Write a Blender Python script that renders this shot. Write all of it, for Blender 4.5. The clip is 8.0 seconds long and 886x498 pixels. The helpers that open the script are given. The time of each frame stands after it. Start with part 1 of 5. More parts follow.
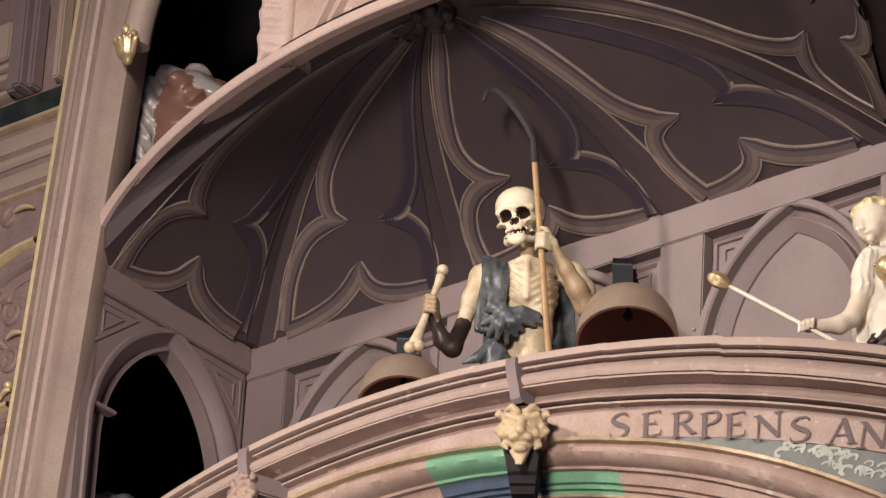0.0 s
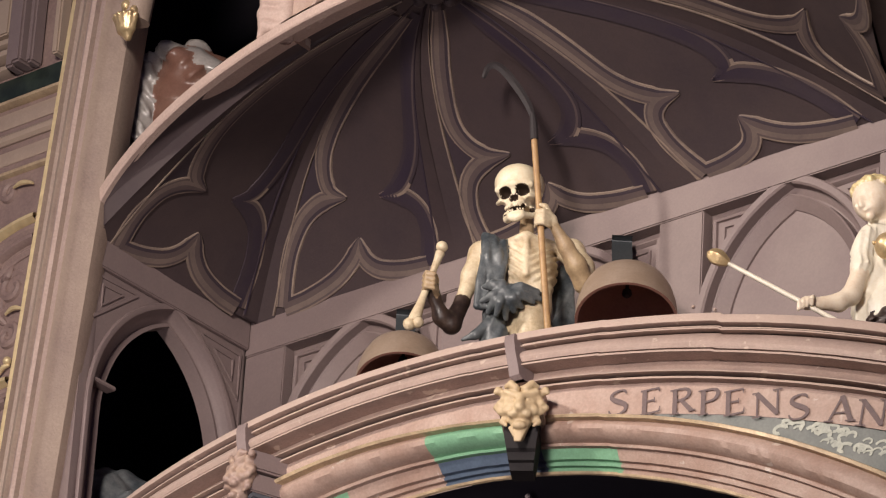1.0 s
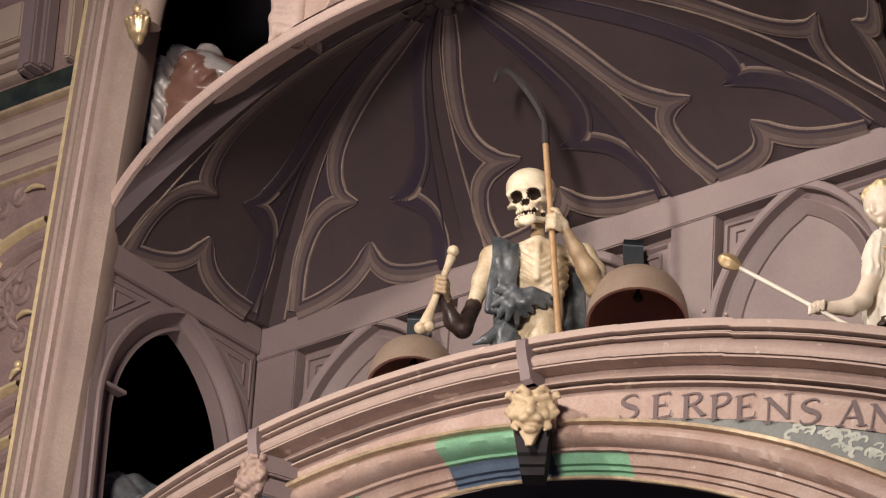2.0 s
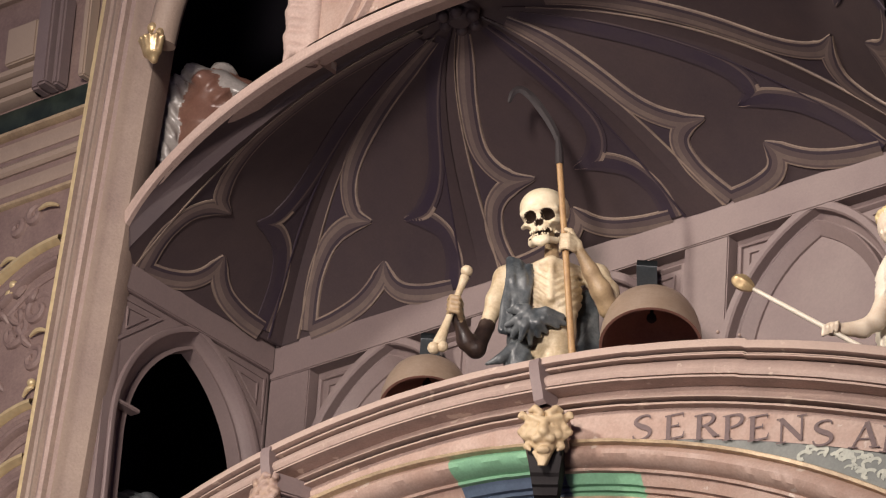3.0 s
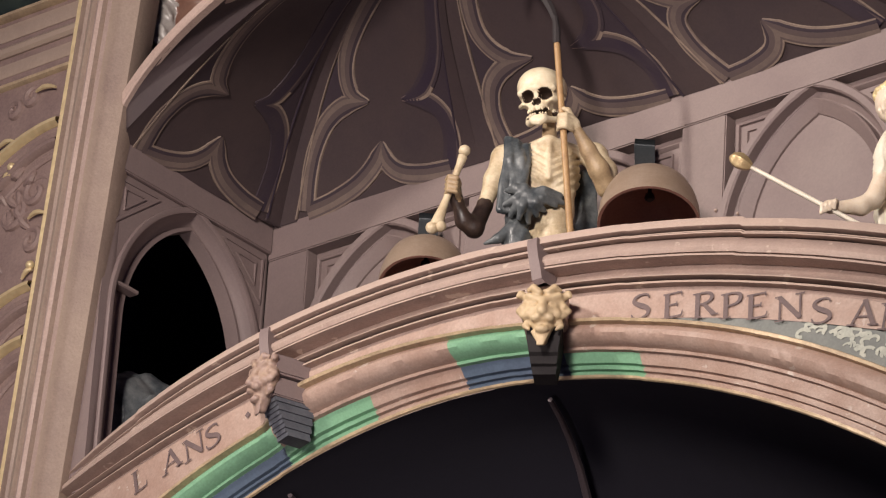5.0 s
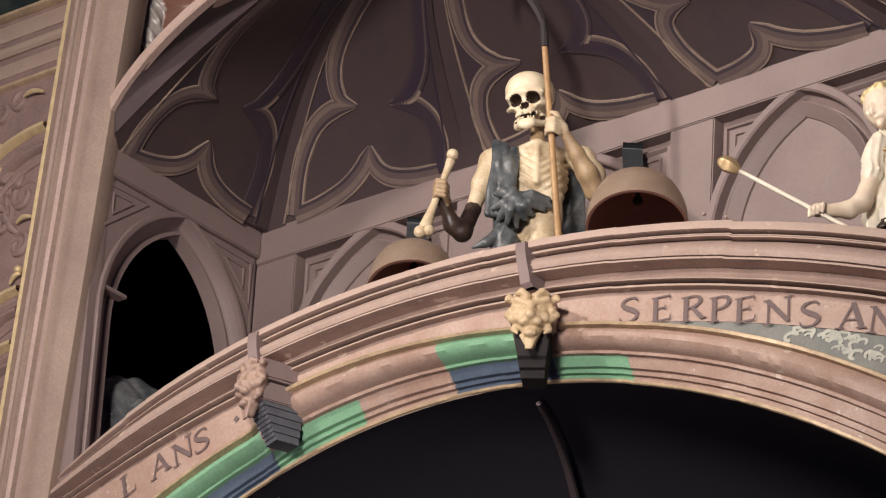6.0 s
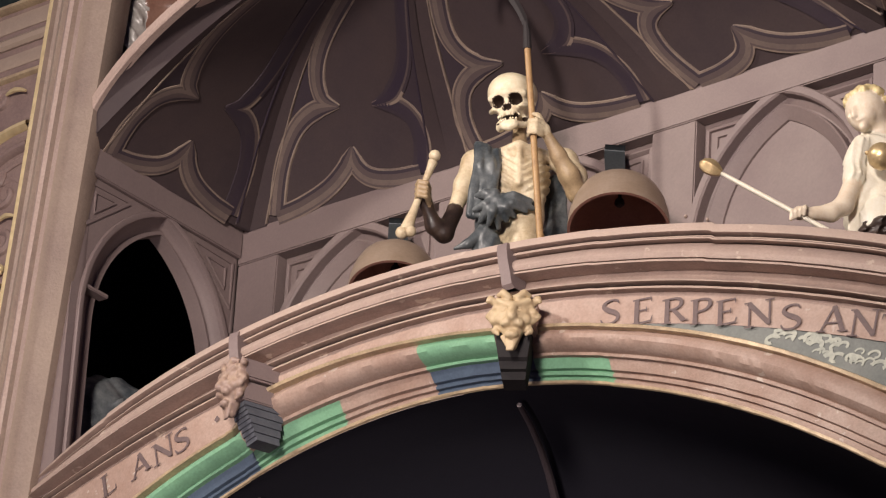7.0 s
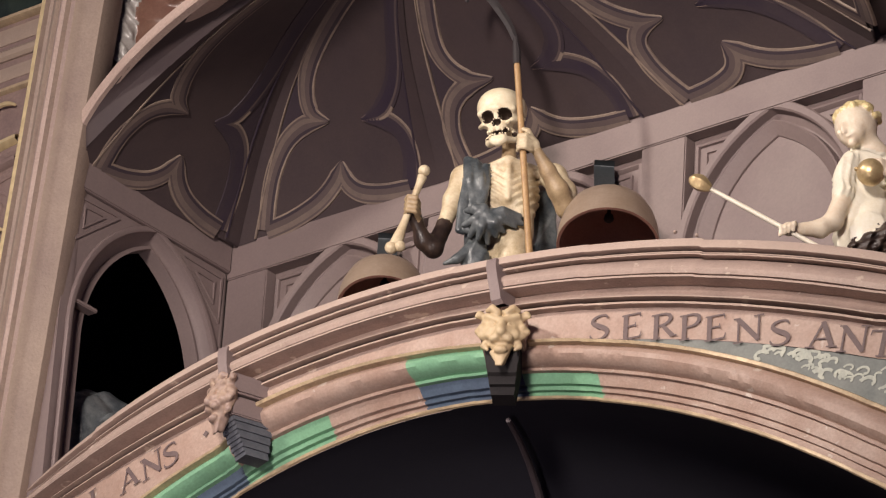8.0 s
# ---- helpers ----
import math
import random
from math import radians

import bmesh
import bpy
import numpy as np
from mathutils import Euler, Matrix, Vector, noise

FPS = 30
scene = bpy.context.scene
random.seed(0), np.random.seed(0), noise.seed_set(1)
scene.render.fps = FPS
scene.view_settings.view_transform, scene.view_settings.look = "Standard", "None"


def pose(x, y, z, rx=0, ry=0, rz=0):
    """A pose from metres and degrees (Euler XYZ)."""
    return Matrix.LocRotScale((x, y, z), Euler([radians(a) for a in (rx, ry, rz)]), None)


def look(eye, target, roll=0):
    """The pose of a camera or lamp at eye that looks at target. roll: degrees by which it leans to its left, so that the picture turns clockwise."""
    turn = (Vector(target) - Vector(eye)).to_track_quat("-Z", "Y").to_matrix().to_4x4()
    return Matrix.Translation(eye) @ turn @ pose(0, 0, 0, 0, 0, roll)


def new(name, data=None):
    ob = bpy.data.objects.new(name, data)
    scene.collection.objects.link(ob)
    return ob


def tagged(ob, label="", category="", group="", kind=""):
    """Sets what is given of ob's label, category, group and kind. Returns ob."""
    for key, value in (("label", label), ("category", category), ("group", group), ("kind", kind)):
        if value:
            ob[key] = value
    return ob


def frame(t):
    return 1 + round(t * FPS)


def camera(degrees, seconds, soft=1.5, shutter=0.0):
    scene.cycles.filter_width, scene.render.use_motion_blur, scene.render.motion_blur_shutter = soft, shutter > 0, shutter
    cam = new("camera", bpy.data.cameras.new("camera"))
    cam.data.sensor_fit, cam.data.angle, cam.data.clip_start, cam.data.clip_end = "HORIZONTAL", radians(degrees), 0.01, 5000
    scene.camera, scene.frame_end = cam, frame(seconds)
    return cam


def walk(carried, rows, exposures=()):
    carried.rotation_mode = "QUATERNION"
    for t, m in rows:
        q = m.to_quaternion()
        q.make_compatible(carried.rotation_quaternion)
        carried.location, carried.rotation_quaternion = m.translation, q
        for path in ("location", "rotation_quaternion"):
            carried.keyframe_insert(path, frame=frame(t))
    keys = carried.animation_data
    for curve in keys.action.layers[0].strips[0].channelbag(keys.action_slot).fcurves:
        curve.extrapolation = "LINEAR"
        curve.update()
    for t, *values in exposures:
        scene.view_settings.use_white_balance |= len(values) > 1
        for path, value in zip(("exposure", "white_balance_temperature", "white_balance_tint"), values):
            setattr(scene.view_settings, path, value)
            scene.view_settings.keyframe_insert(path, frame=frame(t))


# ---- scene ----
# The camera stands on the church floor with a long lens and turns by hand.
cam = camera(9.537, 8.0, soft=1.2, shutter=0.5)
EYE = Vector((9.3825, -10.7358, 1.6))


def aim(side, up, roll):
    a, e = radians(side), radians(up)
    return look(EYE, EYE + Vector((-math.sin(a) * math.cos(e), math.cos(a) * math.cos(e), math.sin(e))), roll)


ROWS = [
    (0.0, 41.0021, 27.8029, 3.5050),
    (0.5, 40.9256, 27.5774, 3.6520),
    (1.0, 40.9762, 27.5520, 3.6218),
    (1.5, 41.0556, 27.5306, 3.6576),
    (1.7, 41.0747, 27.5345, 3.67),
    (2.8, 41.2577, 27.7908, 4.05),
    (3.0, 41.2978, 27.7925, 4.0554),
    (3.5, 41.3091, 27.8245, 4.1242),
    (4.0, 41.4080, 27.6237, 4.0883),
    (4.2, 41.3494, 27.3453, 3.95),
    (4.5, 41.2260, 26.7152, 3.7398),
    (4.7, 41.1911, 26.4925, 3.7274),
    (5.8, 41.0716, 26.5596, 3.56),
    (6.0, 41.0361, 26.5514, 3.5495),
    (6.5, 40.9424, 26.5292, 3.5198),
    (7.0, 40.8159, 26.5761, 3.7362),
    (7.5, 40.7767, 26.6673, 3.8433),
    (8.0, 40.6981, 26.7461, 3.8043),
]
walk(cam, [(t, aim(a, e, r)) for t, a, e, r in ROWS])

# ---- light: church floodlights, main and high, plus a low fill added for the vault ----
world = bpy.data.worlds.new("world")
world.use_nodes = True
scene.world = world
world.node_tree.nodes["Background"].inputs[0].default_value = (0.62, 0.50, 1.0, 1)
world.node_tree.nodes["Background"].inputs[1].default_value = 0.085
scene.view_settings.exposure = 0.05


def flood(name, eye, target, watts, size, colour, cone):
    data = bpy.data.lights.new(name, "SPOT")
    data.energy, data.shadow_soft_size, data.color = watts, size, colour
    data.spot_size, data.spot_blend = radians(cone), 0.9
    ob = new(name, data)
    ob.matrix_world = look(eye, target)
    return ob


flood("floodlight_main", (5.4, -12.0, 8.6), (-0.25, 0.2, 8.85), 7100, 0.9, (1.0, 0.872, 0.80), 27)
flood("floodlight_high", (-3.0, -8.6, 12.6), (0.55, 0.15, 8.5), 2900, 0.40, (1.0, 0.88, 0.78), 28)
# unseen fill from below, added to brighten the vault
flood("fill_light_low", (2.2, -7.0, 2.6), (-0.75, 0.3, 9.75), 750, 0.9, (1.0, 0.86, 0.87), 27)

# ---- materials ----


def material(name, base, rough=0.6, metal=0.0, spot=None, amount=0.35, scale=9.0, grain=0.25, bump=0.15, fine=120.0, chips=None, worn=None):
    """Painted or bare surface: base colour, broad stains towards spot, fine grain and relief."""
    m = bpy.data.materials.new(name)
    m.use_nodes = True
    nt = m.node_tree
    n, ln = nt.nodes, nt.links
    b = n["Principled BSDF"]
    co = n.new("ShaderNodeTexCoord")
    big, small = n.new("ShaderNodeTexNoise"), n.new("ShaderNodeTexNoise")
    big.inputs["Scale"].default_value, big.inputs["Detail"].default_value, big.inputs["Roughness"].default_value = scale, 6, 0.65
    small.inputs["Scale"].default_value, small.inputs["Detail"].default_value = fine, 4
    for t in (big, small):
        ln.new(co.outputs["Object"], t.inputs["Vector"])
    ramp = n.new("ShaderNodeValToRGB")
    ramp.color_ramp.elements[0].position, ramp.color_ramp.elements[1].position = 0.38, 0.68
    ln.new(big.outputs["Fac"], ramp.inputs["Fac"])
    mul = n.new("ShaderNodeMath")
    mul.operation = "MULTIPLY"
    mul.inputs[1].default_value = amount
    ln.new(ramp.outputs["Color"], mul.inputs[0])
    mix = n.new("ShaderNodeMix")
    mix.data_type = "RGBA"
    spot = spot or tuple(c * 0.6 for c in base)
    mix.inputs["A"].default_value, mix.inputs["B"].default_value = (*base, 1), (*spot, 1)
    ln.new(mul.outputs[0], mix.inputs["Factor"])
    mix2 = n.new("ShaderNodeMix")
    mix2.data_type, mix2.blend_type = "RGBA", "OVERLAY"
    mix2.inputs["Factor"].default_value = grain
    ln.new(mix.outputs["Result"], mix2.inputs["A"])
    ln.new(small.outputs["Fac"], mix2.inputs["B"])
    colour = mix2.outputs["Result"]
    if chips:
        spots, edge = n.new("ShaderNodeTexNoise"), n.new("ShaderNodeMapRange")
        spots.inputs["Scale"].default_value, spots.inputs["Detail"].default_value = 17, 5
        edge.inputs["From Min"].default_value, edge.inputs["From Max"].default_value = 0.655, 0.69
        ln.new(co.outputs["Object"], spots.inputs["Vector"])
        ln.new(spots.outputs["Fac"], edge.inputs["Value"])
        mix3 = n.new("ShaderNodeMix")
        mix3.data_type = "RGBA"
        mix3.inputs["B"].default_value = (*chips, 1)
        ln.new(edge.outputs["Result"], mix3.inputs["Factor"])
        ln.new(colour, mix3.inputs["A"])
        colour = mix3.outputs["Result"]
    if worn:
        geo, arris, mix4 = n.new("ShaderNodeNewGeometry"), n.new("ShaderNodeMapRange"), n.new("ShaderNodeMix")
        arris.inputs["From Min"].default_value, arris.inputs["From Max"].default_value, arris.inputs["To Max"].default_value = 0.52, 0.60, 0.75
        mix4.data_type = "RGBA"
        mix4.inputs["B"].default_value = (*worn, 1)
        ln.new(geo.outputs["Pointiness"], arris.inputs["Value"])
        ln.new(arris.outputs["Result"], mix4.inputs["Factor"])
        ln.new(colour, mix4.inputs["A"])
        colour = mix4.outputs["Result"]
    ln.new(colour, b.inputs["Base Color"])
    b.inputs["Metallic"].default_value = metal
    rr = n.new("ShaderNodeMapRange")
    rr.inputs["To Min"].default_value, rr.inputs["To Max"].default_value = max(rough - 0.12, 0.05), min(rough + 0.15, 1)
    ln.new(big.outputs["Fac"], rr.inputs["Value"])
    ln.new(rr.outputs["Result"], b.inputs["Roughness"])
    bp = n.new("ShaderNodeBump")
    bp.inputs["Strength"].default_value, bp.inputs["Distance"].default_value = bump, 0.004
    ln.new(small.outputs["Fac"], bp.inputs["Height"])
    ln.new(bp.outputs["Normal"], b.inputs["Normal"])
    return m


STONE = material("rose_stone_paint", (0.36, 0.262, 0.222), 0.6, spot=(0.25, 0.182, 0.158), amount=0.75, scale=7, bump=0.35, chips=(0.52, 0.42, 0.35), worn=(0.50, 0.39, 0.32))
WALL = material("mauve_wall_paint", (0.217, 0.166, 0.156), 0.55, spot=(0.176, 0.130, 0.130), amount=0.6, scale=4, grain=0.12)
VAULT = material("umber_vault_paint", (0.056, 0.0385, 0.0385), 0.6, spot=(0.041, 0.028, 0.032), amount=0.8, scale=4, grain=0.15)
# tracery tones from lit line to shaded pocket, light put into the colour
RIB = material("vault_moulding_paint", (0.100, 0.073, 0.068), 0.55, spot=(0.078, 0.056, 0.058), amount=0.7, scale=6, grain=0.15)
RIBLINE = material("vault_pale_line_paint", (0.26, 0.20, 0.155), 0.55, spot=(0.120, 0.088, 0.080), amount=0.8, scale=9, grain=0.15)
RIBLIGHT = material("vault_lit_band_paint", (0.175, 0.132, 0.112), 0.55, spot=(0.105, 0.078, 0.072), amount=0.8, scale=6, grain=0.15)
RIBDARK = material("vault_shaded_band_paint", (0.030, 0.020, 0.034), 0.6, spot=(0.046, 0.032, 0.038), amount=0.8, scale=6, grain=0.15)
POCKET = material("vault_shaded_pocket_paint", (0.042, 0.029, 0.036), 0.6, spot=(0.034, 0.023, 0.033), amount=0.8, scale=6, grain=0.15)
EDGE = material("pale_arch_edge_paint", (0.44, 0.33, 0.28), 0.6, spot=(0.35, 0.25, 0.21), amount=0.5, scale=8)
PILLAR = material("pillar_paint", (0.34, 0.258, 0.205), 0.5, spot=(0.235, 0.17, 0.145), amount=0.75, scale=5, bump=0.25, worn=(0.42, 0.33, 0.25))
GILT = material("worn_gilding", (0.74, 0.57, 0.31), 0.35, metal=0.6, spot=(0.42, 0.28, 0.15), amount=0.7, scale=16, bump=0.3)
GILTPAINT = material("ochre_gilt_line", (0.52, 0.40, 0.25), 0.45, metal=0.15, spot=(0.30, 0.22, 0.15), amount=0.7, scale=14)
PINK = material("salmon_painted_stone", (0.395, 0.288, 0.236), 0.55, spot=(0.30, 0.190, 0.145), amount=0.75, scale=7, bump=0.3, chips=(0.50, 0.42, 0.36))
GREEN = material("green_painted_stone", (0.19, 0.385, 0.235), 0.5, spot=(0.15, 0.31, 0.20), amount=0.6, scale=10)
BLUE = material("slate_blue_painted_stone", (0.085, 0.12, 0.17), 0.5, spot=(0.06, 0.08, 0.12), amount=0.7, scale=12)
LETTER = material("faded_letter_paint", (0.118, 0.083, 0.082), 0.7, spot=(0.17, 0.12, 0.11), amount=0.6, scale=20)
BONE = material("ivory_bone_paint", (0.66, 0.56, 0.385), 0.45, spot=(0.36, 0.25, 0.13), amount=0.75, scale=17, bump=0.3)
SKULL = material("pale_bone_paint", (0.78, 0.69, 0.50), 0.42, spot=(0.56, 0.45, 0.27), amount=0.5, scale=20, bump=0.25)
FLESH = material("brown_flesh_paint", (0.42, 0.31, 0.18), 0.45, spot=(0.24, 0.15, 0.085), amount=0.6, scale=20, bump=0.3)
# pale spot colour stands in for highlights on the folds
CLOTH = material("blue_grey_cloth_paint", (0.040, 0.049, 0.056), 0.34, spot=(0.20, 0.215, 0.215), amount=0.75, scale=14, bump=0.25)
BELLM = material("bell_bronze_paint", (0.36, 0.275, 0.21), 0.42, metal=0.25, spot=(0.25, 0.17, 0.11), amount=0.6, scale=6, grain=0.15)
# red-brown inside, darker than the bowl to carry the shade within
BELLIN = material("shaded_bell_inside", (0.30, 0.145, 0.11), 0.5, spot=(0.075, 0.036, 0.030), scale=8)
STRAPM = material("blue_grey_iron", (0.075, 0.085, 0.092), 0.4, metal=0.4, spot=(0.05, 0.055, 0.06), scale=10)
SLATE = material("grey_blue_reeded_paint", (0.105, 0.112, 0.128), 0.5, spot=(0.055, 0.058, 0.072), amount=0.6, scale=20)
BEADS = material("bright_gilt_beads", (0.74, 0.60, 0.34), 0.4, metal=0.3, spot=(0.45, 0.33, 0.18), amount=0.6, scale=30)
PANELROSE = material("dull_rose_panel_paint", (0.27, 0.192, 0.165), 0.5, spot=(0.185, 0.125, 0.115), amount=0.8, scale=7, bump=0.3)
WOOD = material("yellow_wood", (0.43, 0.27, 0.125), 0.45, spot=(0.26, 0.14, 0.07), amount=0.6, scale=25)
IRON = material("dark_blade_iron", (0.024, 0.019, 0.021), 0.72, metal=0.1, spot=(0.04, 0.032, 0.03), scale=12)
WHITE = material("ivory_white_paint", (0.82, 0.77, 0.64), 0.42, spot=(0.70, 0.62, 0.46), amount=0.5, scale=16)
SKIN = material("pale_skin_paint", (0.80, 0.69, 0.54), 0.38, spot=(0.68, 0.53, 0.39), amount=0.5, scale=18)
# dark brown that stands in for the shade inside the skull's openings
SOCKET = material("socket_shade_paint", (0.045, 0.026, 0.016), 0.6, scale=20)
# near-black brown of the forearm and of the shade under the child's hem
NEARBLACK = material("near_black_brown_paint", (0.024, 0.015, 0.013), 0.4, spot=(0.10, 0.062, 0.040), amount=0.5, scale=24, bump=0.3)
MASKPAINT = material("pale_ochre_mask_paint", (0.56, 0.44, 0.27), 0.5, spot=(0.36, 0.25, 0.14), amount=0.7, scale=30, bump=0.3)
MASKROSE = material("rose_mask_paint", (0.30, 0.212, 0.180), 0.5, spot=(0.38, 0.265, 0.17), amount=0.6, scale=34, bump=0.3)
DARKPAINT = material("dark_green_painting", (0.016, 0.024, 0.020), 0.35, spot=(0.05, 0.07, 0.05), amount=0.6, scale=14)
# black that stands in for the shade beside and below the mask
CONSOLE = material("mask_shade_black", (0.012, 0.010, 0.011), 0.85, spot=(0.04, 0.035, 0.035), scale=14)
HAIR = material("pale_gilt_curls", (0.76, 0.63, 0.34), 0.42, metal=0.12, spot=(0.42, 0.29, 0.12), amount=0.6, scale=40, bump=0.4)
# near-black in place of unlit depth behind openings and in the pillar's gaps
VOID = material("unlit_black", (0.010, 0.008, 0.014), 0.9, scale=5)
REDCLOTH = material("dark_red_robe", (0.17, 0.085, 0.062), 0.32, spot=(0.25, 0.15, 0.11), amount=0.5, scale=12)
GREYCLOTH = material("grey_silvered_robe", (0.32, 0.295, 0.27), 0.3, spot=(0.20, 0.18, 0.17), amount=0.6, scale=18)
PAINTED = material("grey_green_painting", (0.16, 0.17, 0.155), 0.55, spot=(0.10, 0.115, 0.11), amount=0.7, scale=8)
CLOUD = material("cloud_brush_paint", (0.42, 0.43, 0.36), 0.55, spot=(0.26, 0.28, 0.25), amount=0.6, scale=20)
# near-black blue, the niche's lack of light put into the base colour
NIGHT = material("unlit_dome_blue", (0.006, 0.005, 0.013), 0.95, spot=(0.004, 0.003, 0.009), scale=4)
DOMERIB = material("dome_rib_paint", (0.075, 0.056, 0.062), 0.6, scale=6)
CHURCH = material("church_sandstone", (0.30, 0.21, 0.17), 0.8, spot=(0.22, 0.15, 0.12), amount=0.6, scale=0.6, fine=20)

# ---- mesh helpers ----


def mesh_of(name, bm, mats, smooth=True):
    bmesh.ops.remove_doubles(bm, verts=bm.verts, dist=1e-5)
    bmesh.ops.recalc_face_normals(bm, faces=bm.faces)
    me = bpy.data.meshes.new(name)
    bm.to_mesh(me)
    bm.free()
    for m in mats if isinstance(mats, (list, tuple)) else [mats]:
        me.materials.append(m)
    for p in me.polygons:
        p.use_smooth = smooth
    if smooth:
        me.set_sharp_from_angle(angle=radians(32))
    return me


def thing(name, bm, mats, label="", category="", group="", kind="", smooth=True):
    return tagged(new(name, mesh_of(name, bm, mats, smooth)), label, category, group, kind)


def part(name, bm, mats, parent, label="", smooth=True):
    ob = new(name, mesh_of(name, bm, mats, smooth))
    ob.parent = parent
    if label:
        ob["label"] = label
    return ob


def empty(name, label, category, group="", at=(0, 0, 0), rz=0.0):
    ob = tagged(new(name), label, category, group)
    ob.empty_display_size = 0.05
    ob.matrix_world = pose(*at, 0, 0, rz)
    return ob


def box(bm, x0, x1, y0, y1, z0, z1, bevel=0.0):
    m = Matrix.Translation(((x0 + x1) / 2, (y0 + y1) / 2, (z0 + z1) / 2)) @ Matrix.Diagonal((x1 - x0, y1 - y0, z1 - z0, 1))
    r = bmesh.ops.create_cube(bm, size=1, matrix=m)
    if bevel:
        es = list({e for v in r["verts"] for e in v.link_edges})
        bmesh.ops.bevel(bm, geom=es, offset=bevel, segments=2, affect="EDGES")
    return bm


def grid_mesh(bm, rows, mat=None, close=False):
    """Rows of points, all of one length, joined to quads; mat(i, j) gives the material index."""
    vs = [[bm.verts.new(p) for p in r] for r in rows]
    n = len(rows[0])
    for i in range(len(rows) - 1):
        for j in range(n if close else n - 1):
            k = (j + 1) % n
            try:
                f = bm.faces.new((vs[i][j], vs[i][k], vs[i + 1][k], vs[i + 1][j]))
            except ValueError:
                continue
            if mat:
                f.material_index = mat(i, j)
    return vs


def sweep(bm, path, up, profile, closed=False, mi=0):
    """Sweeps a profile of (aside, out) along a path; up(i) is the outward normal there."""
    n, rows = len(path), []
    for i, p in enumerate(path):
        a, b = (path[(i - 1) % n], path[(i + 1) % n]) if closed else (path[max(i - 1, 0)], path[min(i + 1, n - 1)])
        t = (Vector(b) - Vector(a)).normalized()
        u = Vector(up(i))
        s = t.cross(u).normalized()
        rows.append([Vector(p) + s * x + u * h for x, h in profile])
    if closed:
        rows.append(rows[0])
    grid_mesh(bm, rows, (lambda i, j: mi))


def spline(pts, n=8, closed=False):
    """Catmull-Rom through a few control points."""
    out, k = [], len(pts)
    for i in range(k if closed else k - 1):
        g = (lambda j: Vector(pts[j % k])) if closed else (lambda j: Vector(pts[min(max(j, 0), k - 1)]))
        a, b, c, d = g(i - 1), g(i), g(i + 1), g(i + 2)
        for s in range(n):
            t = s / n
            out.append(0.5 * (2 * b + (c - a) * t + (2 * a - 5 * b + 4 * c - d) * t * t + (3 * b - a - 3 * c + d) * t ** 3))
    if not closed:
        out.append(Vector(pts[-1]))
    return out


def tube(bm, pts, radii, seg=10, mi=0):
    rows, prev = [], None
    for i, p in enumerate(pts):
        t = (Vector(pts[min(i + 1, len(pts) - 1)]) - Vector(pts[max(i - 1, 0)])).normalized()
        a = t.orthogonal().normalized() if prev is None else (prev - t * prev.dot(t)).normalized()
        prev, b = a, t.cross(a)
        rows.append([Vector(p) + (a * math.cos(2 * math.pi * k / seg) + b * math.sin(2 * math.pi * k / seg)) * radii[i] for k in range(seg)])
    vs = grid_mesh(bm, rows, lambda i, j: mi, close=True)
    for r in (vs[0], vs[-1]):
        bm.faces.new(r).material_index = mi


def lathe(bm, prof, seg=48, mi=0):
    rows = [[(r * math.cos(2 * math.pi * k / seg), r * math.sin(2 * math.pi * k / seg), z) for k in range(seg)] for r, z in prof]
    grid_mesh(bm, rows, lambda i, j: mi, close=True)


# ---- sculpting: blended solids on a grid of cells, then a net over their surface ----


